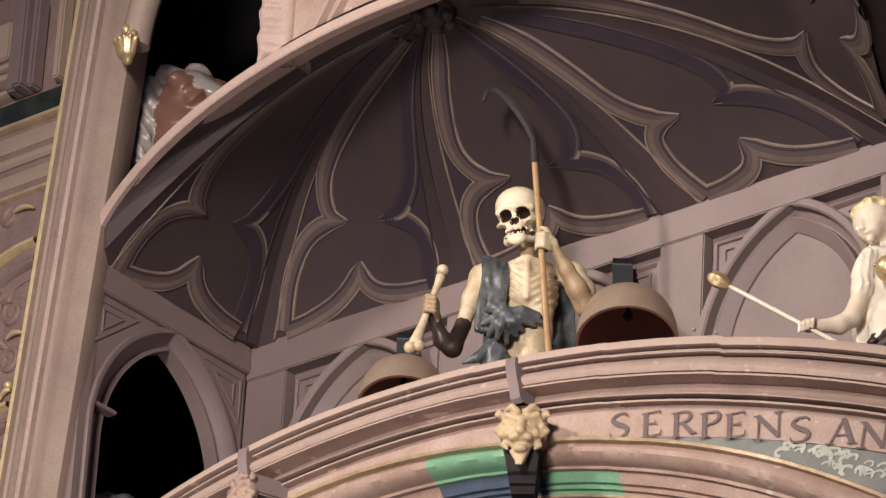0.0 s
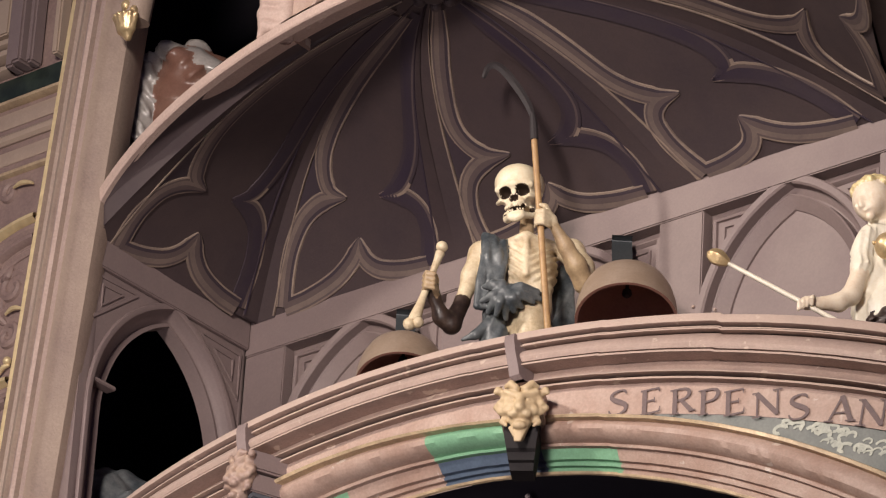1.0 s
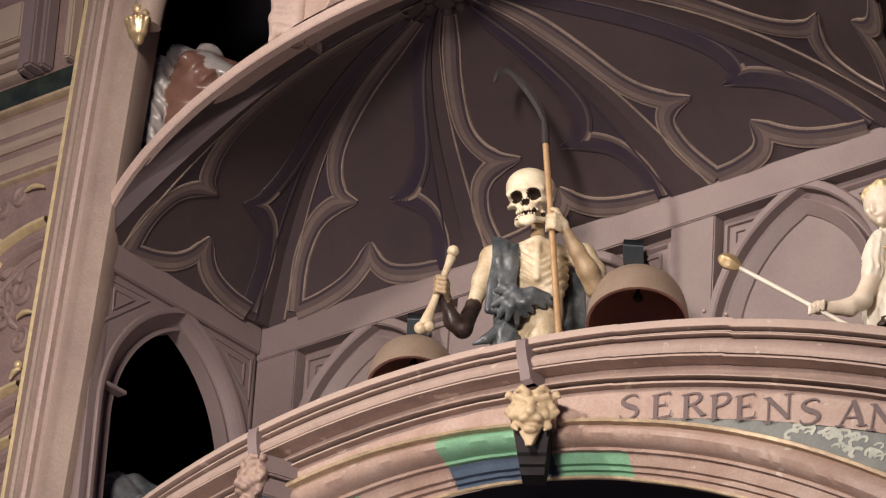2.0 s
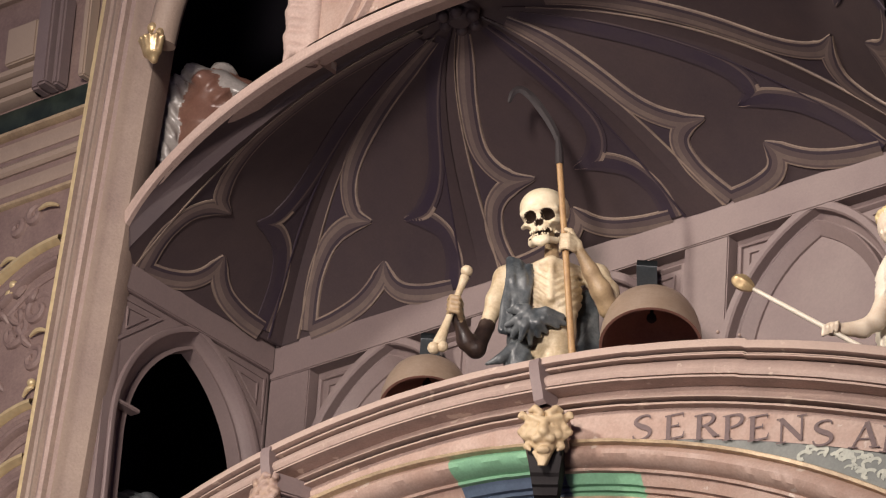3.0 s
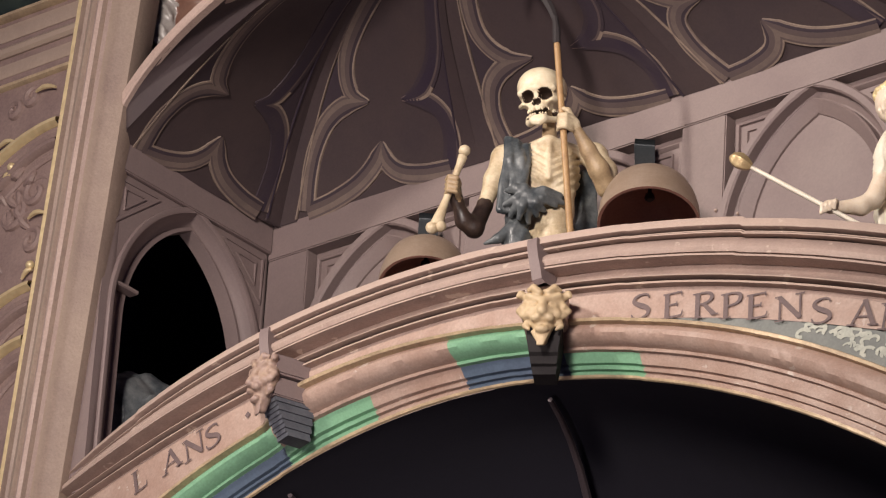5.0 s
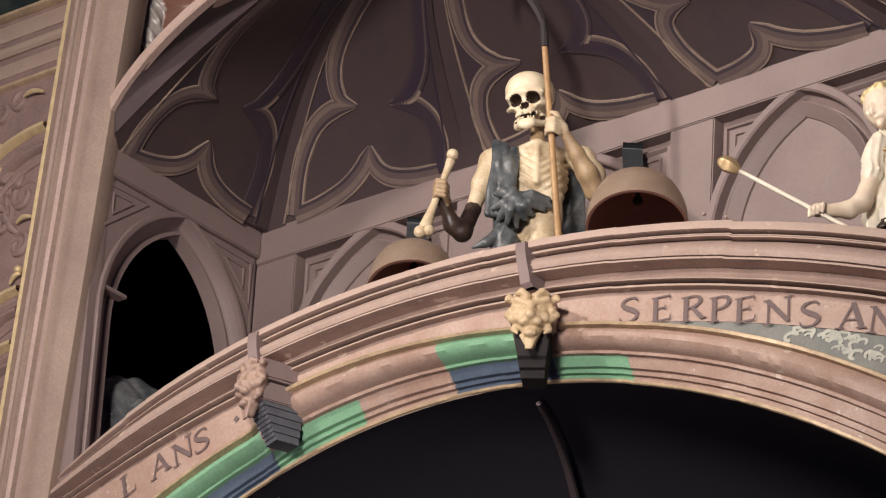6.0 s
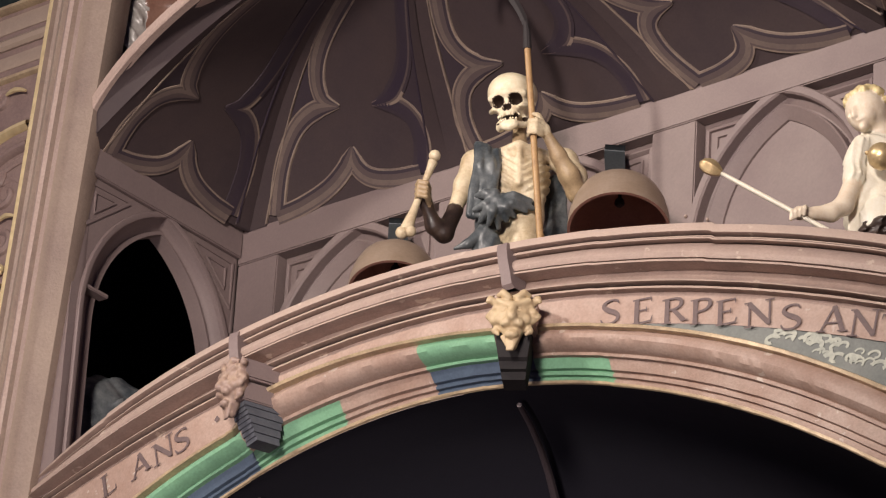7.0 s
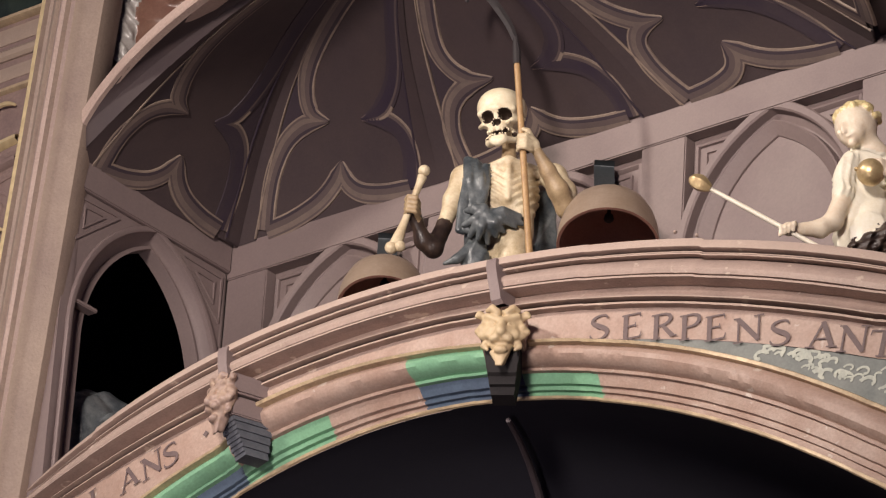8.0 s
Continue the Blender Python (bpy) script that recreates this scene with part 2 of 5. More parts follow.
class Clay:
    def __init__(self, lo, hi, h):
        self.lo, self.h = np.array(lo, float), h
        n = np.ceil((np.array(hi) - self.lo) / h).astype(int) + 1
        g = np.meshgrid(*[self.lo[i] + h * np.arange(n[i]) for i in range(3)], indexing="ij")
        self.p = np.stack(g, -1).astype(np.float32)
        self.d = np.full(n, 9.0, np.float32)
        self.m = np.zeros(n, np.int8)

    def put(self, d, mi=0, k=0.012):
        self.m = np.where(d < self.d, mi, self.m).astype(np.int8)
        if k > 0:
            q = np.clip(0.5 + 0.5 * (self.d - d) / k, 0, 1)
            self.d = self.d + (d - self.d) * q - k * q * (1 - q)
        else:
            self.d = np.minimum(self.d, d)

    def cut(self, d, k=0.006, mi=None):
        q = np.clip(0.5 - 0.5 * (self.d + d) / k, 0, 1)
        if mi is not None:
            self.m = np.where(d < 0.0025, mi, self.m).astype(np.int8)
        self.d = self.d + (-d - self.d) * q + k * q * (1 - q)

    def ball(self, c, r):
        r = np.array(r if isinstance(r, (tuple, list)) else (r, r, r), np.float32)
        q = (self.p - np.array(c, np.float32)) / r
        l = np.sqrt((q ** 2).sum(-1)) + 1e-6
        return (l - 1) * l / (np.sqrt(((q / r) ** 2).sum(-1)) + 1e-6)

    def limb(self, a, b, ra, rb):
        a, b = np.array(a, np.float32), np.array(b, np.float32)
        ab = b - a
        t = np.clip(((self.p - a) @ ab) / (ab @ ab), 0, 1)
        return np.sqrt(((self.p - a - t[..., None] * ab) ** 2).sum(-1)) - (ra + (rb - ra) * t)

    def chain(self, pts, radii, mi=0, k=0.012):
        for a, b, ra, rb in zip(pts[:-1], pts[1:], radii[:-1], radii[1:]):
            self.put(self.limb(a, b, ra, rb), mi, k)

    def net(self):
        d, s = self.d, self.d < 0
        nx, ny, nz = (k - 1 for k in d.shape)
        corner = [(i, j, k) for i in (0, 1) for j in (0, 1) for k in (0, 1)]
        block = lambda a, o: a[o[0]:o[0] + nx, o[1]:o[1] + ny, o[2]:o[2] + nz]
        cnt = sum(block(s, o).astype(int) for o in corner)
        live = (cnt > 0) & (cnt < 8)
        acc, num = np.zeros((nx, ny, nz, 3), np.float32), np.zeros((nx, ny, nz), np.float32)
        for a in corner:
            for ax in range(3):
                if a[ax]:
                    continue
                b = tuple(1 if i == ax else a[i] for i in range(3))
                da, db = block(d, a), block(d, b)
                x = (da < 0) != (db < 0)
                t = np.where(x, da / np.where(x, da - db, 1), 0)
                for i in range(3):
                    acc[..., i] += np.where(x, a[i] + (t if i == ax else 0), 0)
                num += x
        idx = np.full((nx, ny, nz), -1, int)
        idx[live] = np.arange(live.sum())
        where = np.argwhere(live)
        verts = self.lo + self.h * (where + acc[live] / np.maximum(num[live], 1)[:, None])
        quads, mis = [], []
        for ax in range(3):
            u, v = (ax + 1) % 3, (ax + 2) % 3
            sl0 = [slice(1, -1)] * 3
            sl0[ax] = slice(0, -1)
            sl1 = list(sl0)
            sl1[ax] = slice(1, None)
            a, b = s[tuple(sl0)], s[tuple(sl1)]
            e = np.argwhere(a != b)
            inside = a[tuple(e.T)]
            e = e + np.array([0 if i == ax else 1 for i in range(3)])
            du, dv = np.eye(3, dtype=int)[u], np.eye(3, dtype=int)[v]
            q = np.stack([idx[tuple((e - o).T)] for o in (du + dv, dv, 0 * du, du)], 1)
            ok = (q >= 0).all(1)
            q, inside, e = q[ok], inside[ok], e[ok]
            q[~inside] = q[~inside][:, ::-1]
            quads.append(q)
            mis.append(self.m[tuple(e.T)])
        quads, mis = np.concatenate(quads), np.concatenate(mis)
        return verts, quads, mis


def sculpt(name, pieces, mats):
    """One mesh of several nets, each with its pose."""
    vs, qs, ms, n = [], [], [], 0
    for (v, q, m), at in pieces:
        r, t = np.array(at.to_3x3()), np.array(at.translation)
        vs.append(v @ r.T + t)
        qs.append(q + n)
        ms.append(m)
        n += len(v)
    me = bpy.data.meshes.new(name)
    me.from_pydata(np.concatenate(vs).tolist(), [], np.concatenate(qs).tolist())
    for m in mats:
        me.materials.append(m)
    ms = np.concatenate(ms)
    me.polygons.foreach_set("material_index", ms.astype(np.int32))
    me.polygons.foreach_set("use_smooth", np.ones(len(ms), bool))
    me.update()
    return me


def folds(p, freq, seed):
    """A bundle of slanting waves, for cloth."""
    r = np.random.default_rng(seed)
    out = 0
    for i in range(2):
        w = r.normal(size=3) * freq * (1 + 0.5 * i)
        out = out + np.abs(np.sin(p @ w.astype(np.float32) + r.uniform(0, 6))) / (1 + 0.6 * i)
    return out / 1.6


# ---- the setting: church room round the clock ----


def shell(name, x0, x1, y0, y1, z0, z1, mat, label, category):
    return thing(name, box(bmesh.new(), x0, x1, y0, y1, z0, z1), mat, label, category, kind="structure", smooth=False)


shell("floor", -16, 16, -18, 6, -0.3, 0, CHURCH, "worn sandstone church floor", "floor")
shell("wall_north", -16, 16, 6, 6.4, 0, 24, CHURCH, "sandstone church wall behind the clock", "wall")

# near-black case added behind the clock front, standing in for unlit depth
shell("case_back", -3.0, 3.0, 1.7, 1.8, 0, 12.6, VOID, "added near-black back standing in for unlit depth", "panel")
shell("case_side_left", -3.0, -2.9, 0.12, 1.7, 0, 12.6, VOID, "added near-black side standing in for unlit depth", "panel")
shell("case_side_right", 2.9, 3.0, 0.12, 1.7, 0, 12.6, VOID, "added near-black side standing in for unlit depth", "panel")
shell("case_top", -3.0, 3.0, 0.12, 1.8, 12.6, 12.7, VOID, "added near-black top standing in for unlit depth", "panel")
shell("case_front_low", -3.0, 3.0, 0.35, 0.45, 0, 7.2, STONE, "rose painted lower front of the clock", "wall")

XL, XR, YB, ZW = -1.44, 2.15, 0.763, 9.49
TH = 0.05
shell("stage_floor", XL - TH, XR + TH, 0.24, YB + 0.2, 8.222, 8.26, WALL, "mauve painted stage floor of the figures", "floor")

# ---- back wall: pilasters, frieze and blind lancets ----
RECESS = 0.050
FIELDS = [(-1.265, -0.58), (-0.41, 0.282), (0.454, 1.12), (1.29, 1.975)]
bm = bmesh.new()
box(bm, XL - TH, XR + TH, YB + RECESS, YB + 0.16, 8.26, 10.0)
stage_wall = thing("stage_wall_back", bm, WALL, "mauve painted back wall with blind pointed arches", "wall", kind="structure", smooth=False)
edges = [XL] + [x for f in FIELDS for x in f] + [XR]
for a, b in zip(edges[::2], edges[1::2]):
    part("pilaster", box(bmesh.new(), a, b, YB, YB + RECESS, 8.26, 9.378, 0.004), WALL, stage_wall)
part("frieze", box(bmesh.new(), XL, XR, YB - 0.004, YB + RECESS, 9.378, ZW + 0.02, 0.004), WALL, stage_wall)


def pointed(xc, half, z_spring, rise, z_foot, n=14):
    """A pointed arch in its own plane as (across, z), from foot to foot."""
    r = (half * half + rise * rise) / (2 * half)
    top = math.atan2(rise, r - half)
    arc = [(xc - half + r - r * math.cos(top * i / n), z_spring + r * math.sin(top * i / n)) for i in range(n + 1)]
    left = [(xc - half, z_foot)] + arc
    return left + [(2 * xc - x, z) for x, z in left[-2::-1]]


ARCH_BAND = [(-0.031, -0.004), (-0.031, 0.046), (-0.026, 0.052), (-0.006, 0.050), (0.000, 0.044), (0.003, 0.012), (0.030, -0.004)]
for a, b in FIELDS:
    xc, hw = (a + b) / 2 - 0.010, (b - a) / 2
    bm = bmesh.new()
    path = [Vector((x, YB + RECESS, z)) for x, z in pointed(xc, hw - 0.010, 8.93, 0.450, 8.27)]
    sweep(bm, path, lambda i: (0, -1, 0), ARCH_BAND)
    inner = [Vector((x, YB + RECESS, z)) for x, z in pointed(xc, hw - 0.064, 8.93, 0.396, 8.27)]
    sweep(bm, inner, lambda i: (0, -1, 0), [(-0.024, -0.004), (-0.022, 0.032), (-0.016, 0.036), (0.016, 0.012), (0.022, 0.007), (0.024, -0.004)])
    part("arch_moulding", bm, WALL, stage_wall)
    for sgn in (-1, 1):
        bm = bmesh.new()
        e = xc + sgn * (hw - 0.025)
        tri = [(e - sgn * hw * 0.60, 9.352), (e, 9.352), (e, 9.10)]
        sweep(bm, [Vector((x, YB + RECESS, z)) for x, z in tri], lambda i: (0, -1, 0), [(-0.010, -0.003), (-0.008, 0.010), (0.002, 0.014), (0.012, 0.004), (0.014, -0.003)])
        inner = [(e - sgn * hw * 0.34, 9.322), (e - sgn * 0.035, 9.322), (e - sgn * 0.035, 9.215)]
        sweep(bm, [Vector((x, YB + RECESS, z)) for x, z in inner], lambda i: (0, -1, 0), [(-0.006, -0.003), (-0.004, 0.008), (0.004, 0.008), (0.006, -0.003)])
        part("spandrel_moulding", bm, WALL, stage_wall)


for x, z in ((0.430, 9.046), (0.515, 9.012)):
    bm = bmesh.new()
    bmesh.ops.create_icosphere(bm, subdivisions=2, radius=0.006, matrix=Matrix.Translation((x, YB - 0.003, z)))
    part("nail_head", bm, EDGE, stage_wall, "pale nail head")

# ---- side walls with open pointed arches ----
def side_wall(name, x, out, label):
    """A side wall in the plane x, thick towards out (-1 or 1), with an open lancet in a hollow splay."""
    yc, spring, thick = 0.400, 8.93, 0.09
    ya, yb = 0.0, YB
    top = ZW + 0.12
    line = pointed(yc, 0.345, spring, 0.468, 8.26, 16)
    inner = pointed(yc + 0.026, 0.282, spring, 0.430, 8.26, 16)
    bm = bmesh.new()
    for xx, ln in ((x, line), (x + out * thick, inner)):
        grid_mesh(bm, [[(xx, ya, 8.26), (xx, ya, top)], [(xx, ln[0][0], 8.26), (xx, ln[0][0], top)]])
        grid_mesh(bm, [[(xx, y, z), (xx, y, top)] for y, z in ln[1:-1]])
        grid_mesh(bm, [[(xx, ln[-1][0], 8.26), (xx, ln[-1][0], top)], [(xx, yb, 8.26), (xx, yb, top)]])
    steps = ((0.0, 0.0), (0.20, 0.022), (0.45, 0.036), (0.72, 0.042), (0.74, 0.034), (0.97, 0.034), (1.0, 0.040), (1.0, thick))
    grid_mesh(bm, [[(x + out * d, y + (yi - y) * s, z + (zi - z) * s) for s, d in steps] for (y, z), (yi, zi) in zip(line, inner)])
    grid_mesh(bm, [[(x, ya, 8.26), (x + out * thick, ya, 8.26)], [(x, ya, top), (x + out * thick, ya, top)], [(x, yb, top), (x + out * thick, yb, top)]])
    wall = thing(name, bm, WALL, label, "wall", kind="structure")
    nrm = (-out, 0, 0)
    bm = bmesh.new()
    path = [Vector((x, y, z)) for y, z in pointed(yc, 0.356, spring, 0.480, 8.27, 16)]
    sweep(bm, path if out > 0 else path[::-1], lambda i: nrm, [(-0.012, -0.003), (-0.010, 0.010), (-0.004, 0.013), (0.008, 0.012), (0.011, 0.006), (0.011, -0.003)])
    part("arch_moulding", bm, WALL, wall)
    x0, x1 = sorted((x, x - out * 0.020))
    part("frieze", box(bmesh.new(), x0, x1, ya, yb - 0.006, 9.400, ZW + 0.02, 0.004), WALL, wall)
    for tri in (((0.540, 9.376), (0.735, 9.376), (0.735, 9.215)), ((0.225, 9.376), (0.035, 9.376), (0.035, 9.225))):
        for scale, w in ((1.0, 0.007), (0.48, 0.005)):
            cy, cz = sum(p[0] for p in tri) / 3, sum(p[1] for p in tri) / 3
            bm = bmesh.new()
            sweep(bm, [Vector((x, cy + (y - cy) * scale, cz + (z - cz) * scale)) for y, z in tri], lambda i: nrm, [(-w, -0.003), (-w, 0.006), (w, 0.006), (w, -0.003)], closed=True)
            part("spandrel_moulding", bm, WALL, wall)
    return wall


wall_left = side_wall("stage_wall_left", XL, -1, "mauve painted side wall with a dark open pointed arch")
side_wall("stage_wall_right", XR, 1, "mauve painted side wall with an open pointed arch")
part("bracket_block", box(bmesh.new(), XL - 0.035, XL + 0.006, 0.06, 0.168, 9.008, 9.022, 0.003), WALL, wall_left, "small pale bracket block")

# ---- the vault over the stage ----
BOSS = Vector((-0.04, 0.0, 9.975))
EDGE_H = 0.39


def front_y(x, b):
    return -b * (1 - (x / 1.44) ** 2)


def edge_point(x):
    u = min(abs(x / 1.44), 1)
    if x > 1.55:
        u = (x - 1.55) / (XR - 1.55)
        return Vector((x, -0.2 * (1 - u * u), ZW + EDGE_H * math.sqrt(max(1 - u * u, 0))))
    if x > 0:
        return Vector((x, -0.2, ZW + EDGE_H))
    return Vector((x, front_y(x, 0.2), ZW + EDGE_H * math.sqrt(max(1 - u * u, 0))))


# bays: for each of the two feet its place on the wall top, how steeply the web falls and how far the rib bows aside; last how far down the cusps sit
RIBS = [((XL, 0.0), 2.2, 0.0), ((-1.40, YB), 4.5, -0.09), ((-0.535, YB), 1.61, -0.10), ((0.367, YB), 1.17, 0.055), ((1.17, YB), 1.36, 0.132), ((1.58, 0.0), 2.17, 0.42)]
BAYS = [(*p, *q, c) for p, q, c in zip(RIBS[:-1], RIBS[1:], (0.825, 0.795, 0.725, 0.695, 0.75))]


def web(bay, u, rho):
    """A point of the vault: u from -1 to 1 across the bay, rho from the boss to the wall."""
    (x0, y0), p0, b0, (x1, y1), p1, b1, _ = bay
    s = (u + 1) / 2
    x, y, p, b = x0 + (x1 - x0) * s, y0 + (y1 - y0) * s, p0 + (p1 - p0) * s, b0 + (b1 - b0) * s
    rho = max(rho, 0.0)
    aside = b * math.sin(math.pi * min(rho, 1) ** 0.8)
    return Vector((BOSS.x + (x - BOSS.x) * rho + aside, BOSS.y + (y - BOSS.y) * rho, BOSS.z + (ZW - BOSS.z) * rho ** p))


def web_normal(bay, u, rho):
    a = web(bay, u + 0.02, rho) - web(bay, u - 0.02, rho)
    b = web(bay, u, rho + 0.01) - web(bay, u, rho - 0.01)
    n = a.cross(b).normalized()
    return n if n.z < 0 else -n


bm = bmesh.new()
for bay in BAYS:
    grid_mesh(bm, [[web(bay, -1 + 2 * i / 32, j / 60) for i in range(33)] for j in range(61)])
rows = []
for j in range(21):
    r = j / 20
    rows.append([BOSS.lerp(e, r) + Vector((0, 0, (BOSS.z - e.z) * (r - r * r))) for e in (edge_point(XL + (XR - XL) * i / 60) for i in range(61))])
grid_mesh(bm, rows)
lower = bm.faces[:]
up = bmesh.ops.duplicate(bm, geom=bm.verts[:] + bm.edges[:] + lower)["geom"]
bmesh.ops.translate(bm, verts=[v for v in up if isinstance(v, bmesh.types.BMVert)], vec=(0, 0, 0.06))
vault = thing("stage_vault", bm, VAULT, "dark umber vault with grisaille trefoil tracery painted lit and shaded", "vault", kind="structure")
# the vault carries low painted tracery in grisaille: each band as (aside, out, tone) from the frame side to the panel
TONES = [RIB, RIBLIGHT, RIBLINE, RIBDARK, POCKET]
# pale LIT and purple SHADED bands put light and shade into the colour
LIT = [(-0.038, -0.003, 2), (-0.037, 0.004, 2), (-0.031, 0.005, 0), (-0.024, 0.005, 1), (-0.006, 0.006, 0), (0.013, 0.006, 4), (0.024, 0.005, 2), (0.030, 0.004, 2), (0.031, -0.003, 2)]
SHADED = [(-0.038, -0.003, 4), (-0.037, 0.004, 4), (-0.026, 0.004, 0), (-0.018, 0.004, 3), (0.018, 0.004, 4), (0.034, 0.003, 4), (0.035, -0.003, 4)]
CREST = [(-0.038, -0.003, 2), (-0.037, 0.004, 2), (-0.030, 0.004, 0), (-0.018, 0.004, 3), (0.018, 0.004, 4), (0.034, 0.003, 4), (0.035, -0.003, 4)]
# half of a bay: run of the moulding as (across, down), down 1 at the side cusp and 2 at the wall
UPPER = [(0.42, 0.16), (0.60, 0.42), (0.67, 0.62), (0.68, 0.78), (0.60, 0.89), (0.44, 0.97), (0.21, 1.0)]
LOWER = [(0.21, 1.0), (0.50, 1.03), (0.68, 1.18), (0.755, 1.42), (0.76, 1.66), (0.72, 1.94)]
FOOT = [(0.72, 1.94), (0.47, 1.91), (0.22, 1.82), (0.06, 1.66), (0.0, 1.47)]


def down(bay, w):
    return bay[6] * w if w < 1 else bay[6] + (1 - bay[6]) * (w - 1)


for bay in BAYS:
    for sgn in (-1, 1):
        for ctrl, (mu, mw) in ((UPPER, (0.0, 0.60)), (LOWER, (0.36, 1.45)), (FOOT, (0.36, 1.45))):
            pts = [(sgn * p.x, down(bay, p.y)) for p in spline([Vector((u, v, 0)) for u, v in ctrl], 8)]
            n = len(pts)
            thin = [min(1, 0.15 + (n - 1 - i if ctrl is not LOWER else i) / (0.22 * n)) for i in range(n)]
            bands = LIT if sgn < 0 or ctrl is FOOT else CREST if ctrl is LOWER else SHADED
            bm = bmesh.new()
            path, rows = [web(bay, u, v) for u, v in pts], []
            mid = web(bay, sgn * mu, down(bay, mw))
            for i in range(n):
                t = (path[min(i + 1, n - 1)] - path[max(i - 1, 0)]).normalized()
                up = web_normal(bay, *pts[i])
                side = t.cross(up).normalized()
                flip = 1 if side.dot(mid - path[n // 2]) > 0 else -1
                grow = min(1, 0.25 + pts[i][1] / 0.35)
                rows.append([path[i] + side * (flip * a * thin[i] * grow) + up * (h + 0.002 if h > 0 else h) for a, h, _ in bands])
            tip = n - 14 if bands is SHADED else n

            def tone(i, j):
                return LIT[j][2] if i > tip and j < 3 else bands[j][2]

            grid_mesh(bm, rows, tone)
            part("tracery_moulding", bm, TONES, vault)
        # flat triangle between the frame and the two lobes, its shade in the colour
        pocket = [(p.x, p.y) for p in spline([Vector((u, v, 0)) for u, v in UPPER[3:]], 4)] + [(p.x, p.y) for p in spline([Vector((u, v, 0)) for u, v in LOWER[:4]], 4)][1:]
        bm = bmesh.new()
        rows = []
        for u, w in pocket:
            v = down(bay, w)
            rows.append([web(bay, sgn * (u + (0.81 - u) * k / 4), v) + web_normal(bay, sgn * u, v) * 0.002 for k in range(5)])
        grid_mesh(bm, rows)
        part("pocket", bm, POCKET, vault)

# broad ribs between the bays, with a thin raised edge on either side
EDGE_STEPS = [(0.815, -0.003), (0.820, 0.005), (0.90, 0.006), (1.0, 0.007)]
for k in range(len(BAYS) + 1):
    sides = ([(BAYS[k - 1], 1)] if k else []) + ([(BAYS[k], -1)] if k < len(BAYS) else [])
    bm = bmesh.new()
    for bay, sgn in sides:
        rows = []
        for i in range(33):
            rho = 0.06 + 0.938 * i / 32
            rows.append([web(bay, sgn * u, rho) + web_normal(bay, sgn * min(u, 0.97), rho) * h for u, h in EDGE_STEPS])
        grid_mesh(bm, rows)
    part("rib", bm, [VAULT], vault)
    # edges coloured as lit on one side and shaded on the other
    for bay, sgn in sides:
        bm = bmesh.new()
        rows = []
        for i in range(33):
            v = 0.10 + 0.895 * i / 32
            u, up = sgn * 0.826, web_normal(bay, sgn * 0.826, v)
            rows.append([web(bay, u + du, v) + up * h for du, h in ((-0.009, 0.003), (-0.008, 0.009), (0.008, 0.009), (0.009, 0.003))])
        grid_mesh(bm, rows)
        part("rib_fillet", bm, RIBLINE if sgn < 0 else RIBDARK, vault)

# plain ceiling between the last bay and the side wall
bm = bmesh.new()
lo = [bm.verts.new((x, y, ZW + 0.03)) for x, y in ((1.16, YB + 0.04), (1.57, 0.0), (XR, 0.0), (XR, YB + 0.04))]
hi = [bm.verts.new(v.co + Vector((0, 0, 0.06))) for v in lo]
bm.faces.new(lo), bm.faces.new(hi)
for k in range(4):
    bm.faces.new((lo[k], lo[(k + 1) % 4], hi[(k + 1) % 4], hi[k]))
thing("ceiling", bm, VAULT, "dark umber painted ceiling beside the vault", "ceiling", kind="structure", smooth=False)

# boss where the ribs meet
bm = bmesh.new()
lathe(bm, [(0.0, -0.05), (0.03, -0.047), (0.045, -0.03), (0.05, -0.012), (0.062, -0.005), (0.07, 0.02), (0.07, 0.05)], 20)
for k in range(6):
    a = k * math.pi / 3
    bmesh.ops.create_icosphere(bm, subdivisions=2, radius=0.021, matrix=Matrix.Translation((0.055 * math.cos(a), 0.055 * math.sin(a), -0.035)))
boss = part("boss", bm, VAULT, vault, "carved vault boss")
boss.location = BOSS - Vector((0, 0.01, 0.01))

# pale edge of the vault towards the church
bm = bmesh.new()
xs = [XL + (XR - XL) * (0.5 - 0.5 * math.cos(math.pi * i / 80)) for i in range(81)]
path = [edge_point(x) for x in xs]
sweep(bm, path, lambda i: (0, -1, 0), [(0.0, -0.012), (0.0, 0.016), (-0.005, 0.020), (-0.034, 0.020), (-0.040, 0.014), (-0.040, -0.10), (-0.010, -0.012), (0.0, -0.012)])
thing("vault_edge_trim", bm, EDGE, "pale painted arch edge of the stage vault", "trim", kind="structure")

# ---- the arch ring below the stage ----
N = 430
XS = [-2.15 + 4.30 * i / N for i in range(N + 1)]


def c_outer(x):
    return Vector((x, front_y(x, 0.16) + 0.090, 8.567 + 0.018 * max(x, 0) ** 2 - 0.0832 * x * x - 0.0059 * x ** 4 - (0.006 if abs(x) > 1.15 else 0)))


def c_text(x):
    return Vector((x, front_y(x, 0.13), 8.3737 + 0.0098 * x - 0.0978 * x * x - 0.0117 * x ** 3 + 0.0044 * x ** 4))


def c_gold(x):
    return Vector((x, front_y(x, 0.13), 8.3453 - 0.025 * math.exp(-((x - 0.5) / 0.6) ** 2) - 0.1563 * x * x - 0.004 * x ** 4 - 0.08 * min(max((-0.42 - x) / 0.14, 0), 1)))


def c_inner(x):
    return Vector((x, front_y(x, 0.03), 8.1842 + 0.024 * x - 0.2151 * x * x + 0.0036 * x ** 3))


def lower_than(x):
    t, g = c_text(x), c_gold(x)
    return Vector((x, t.y, g.z if x < 0 else max(g.z, t.z - 0.087)))


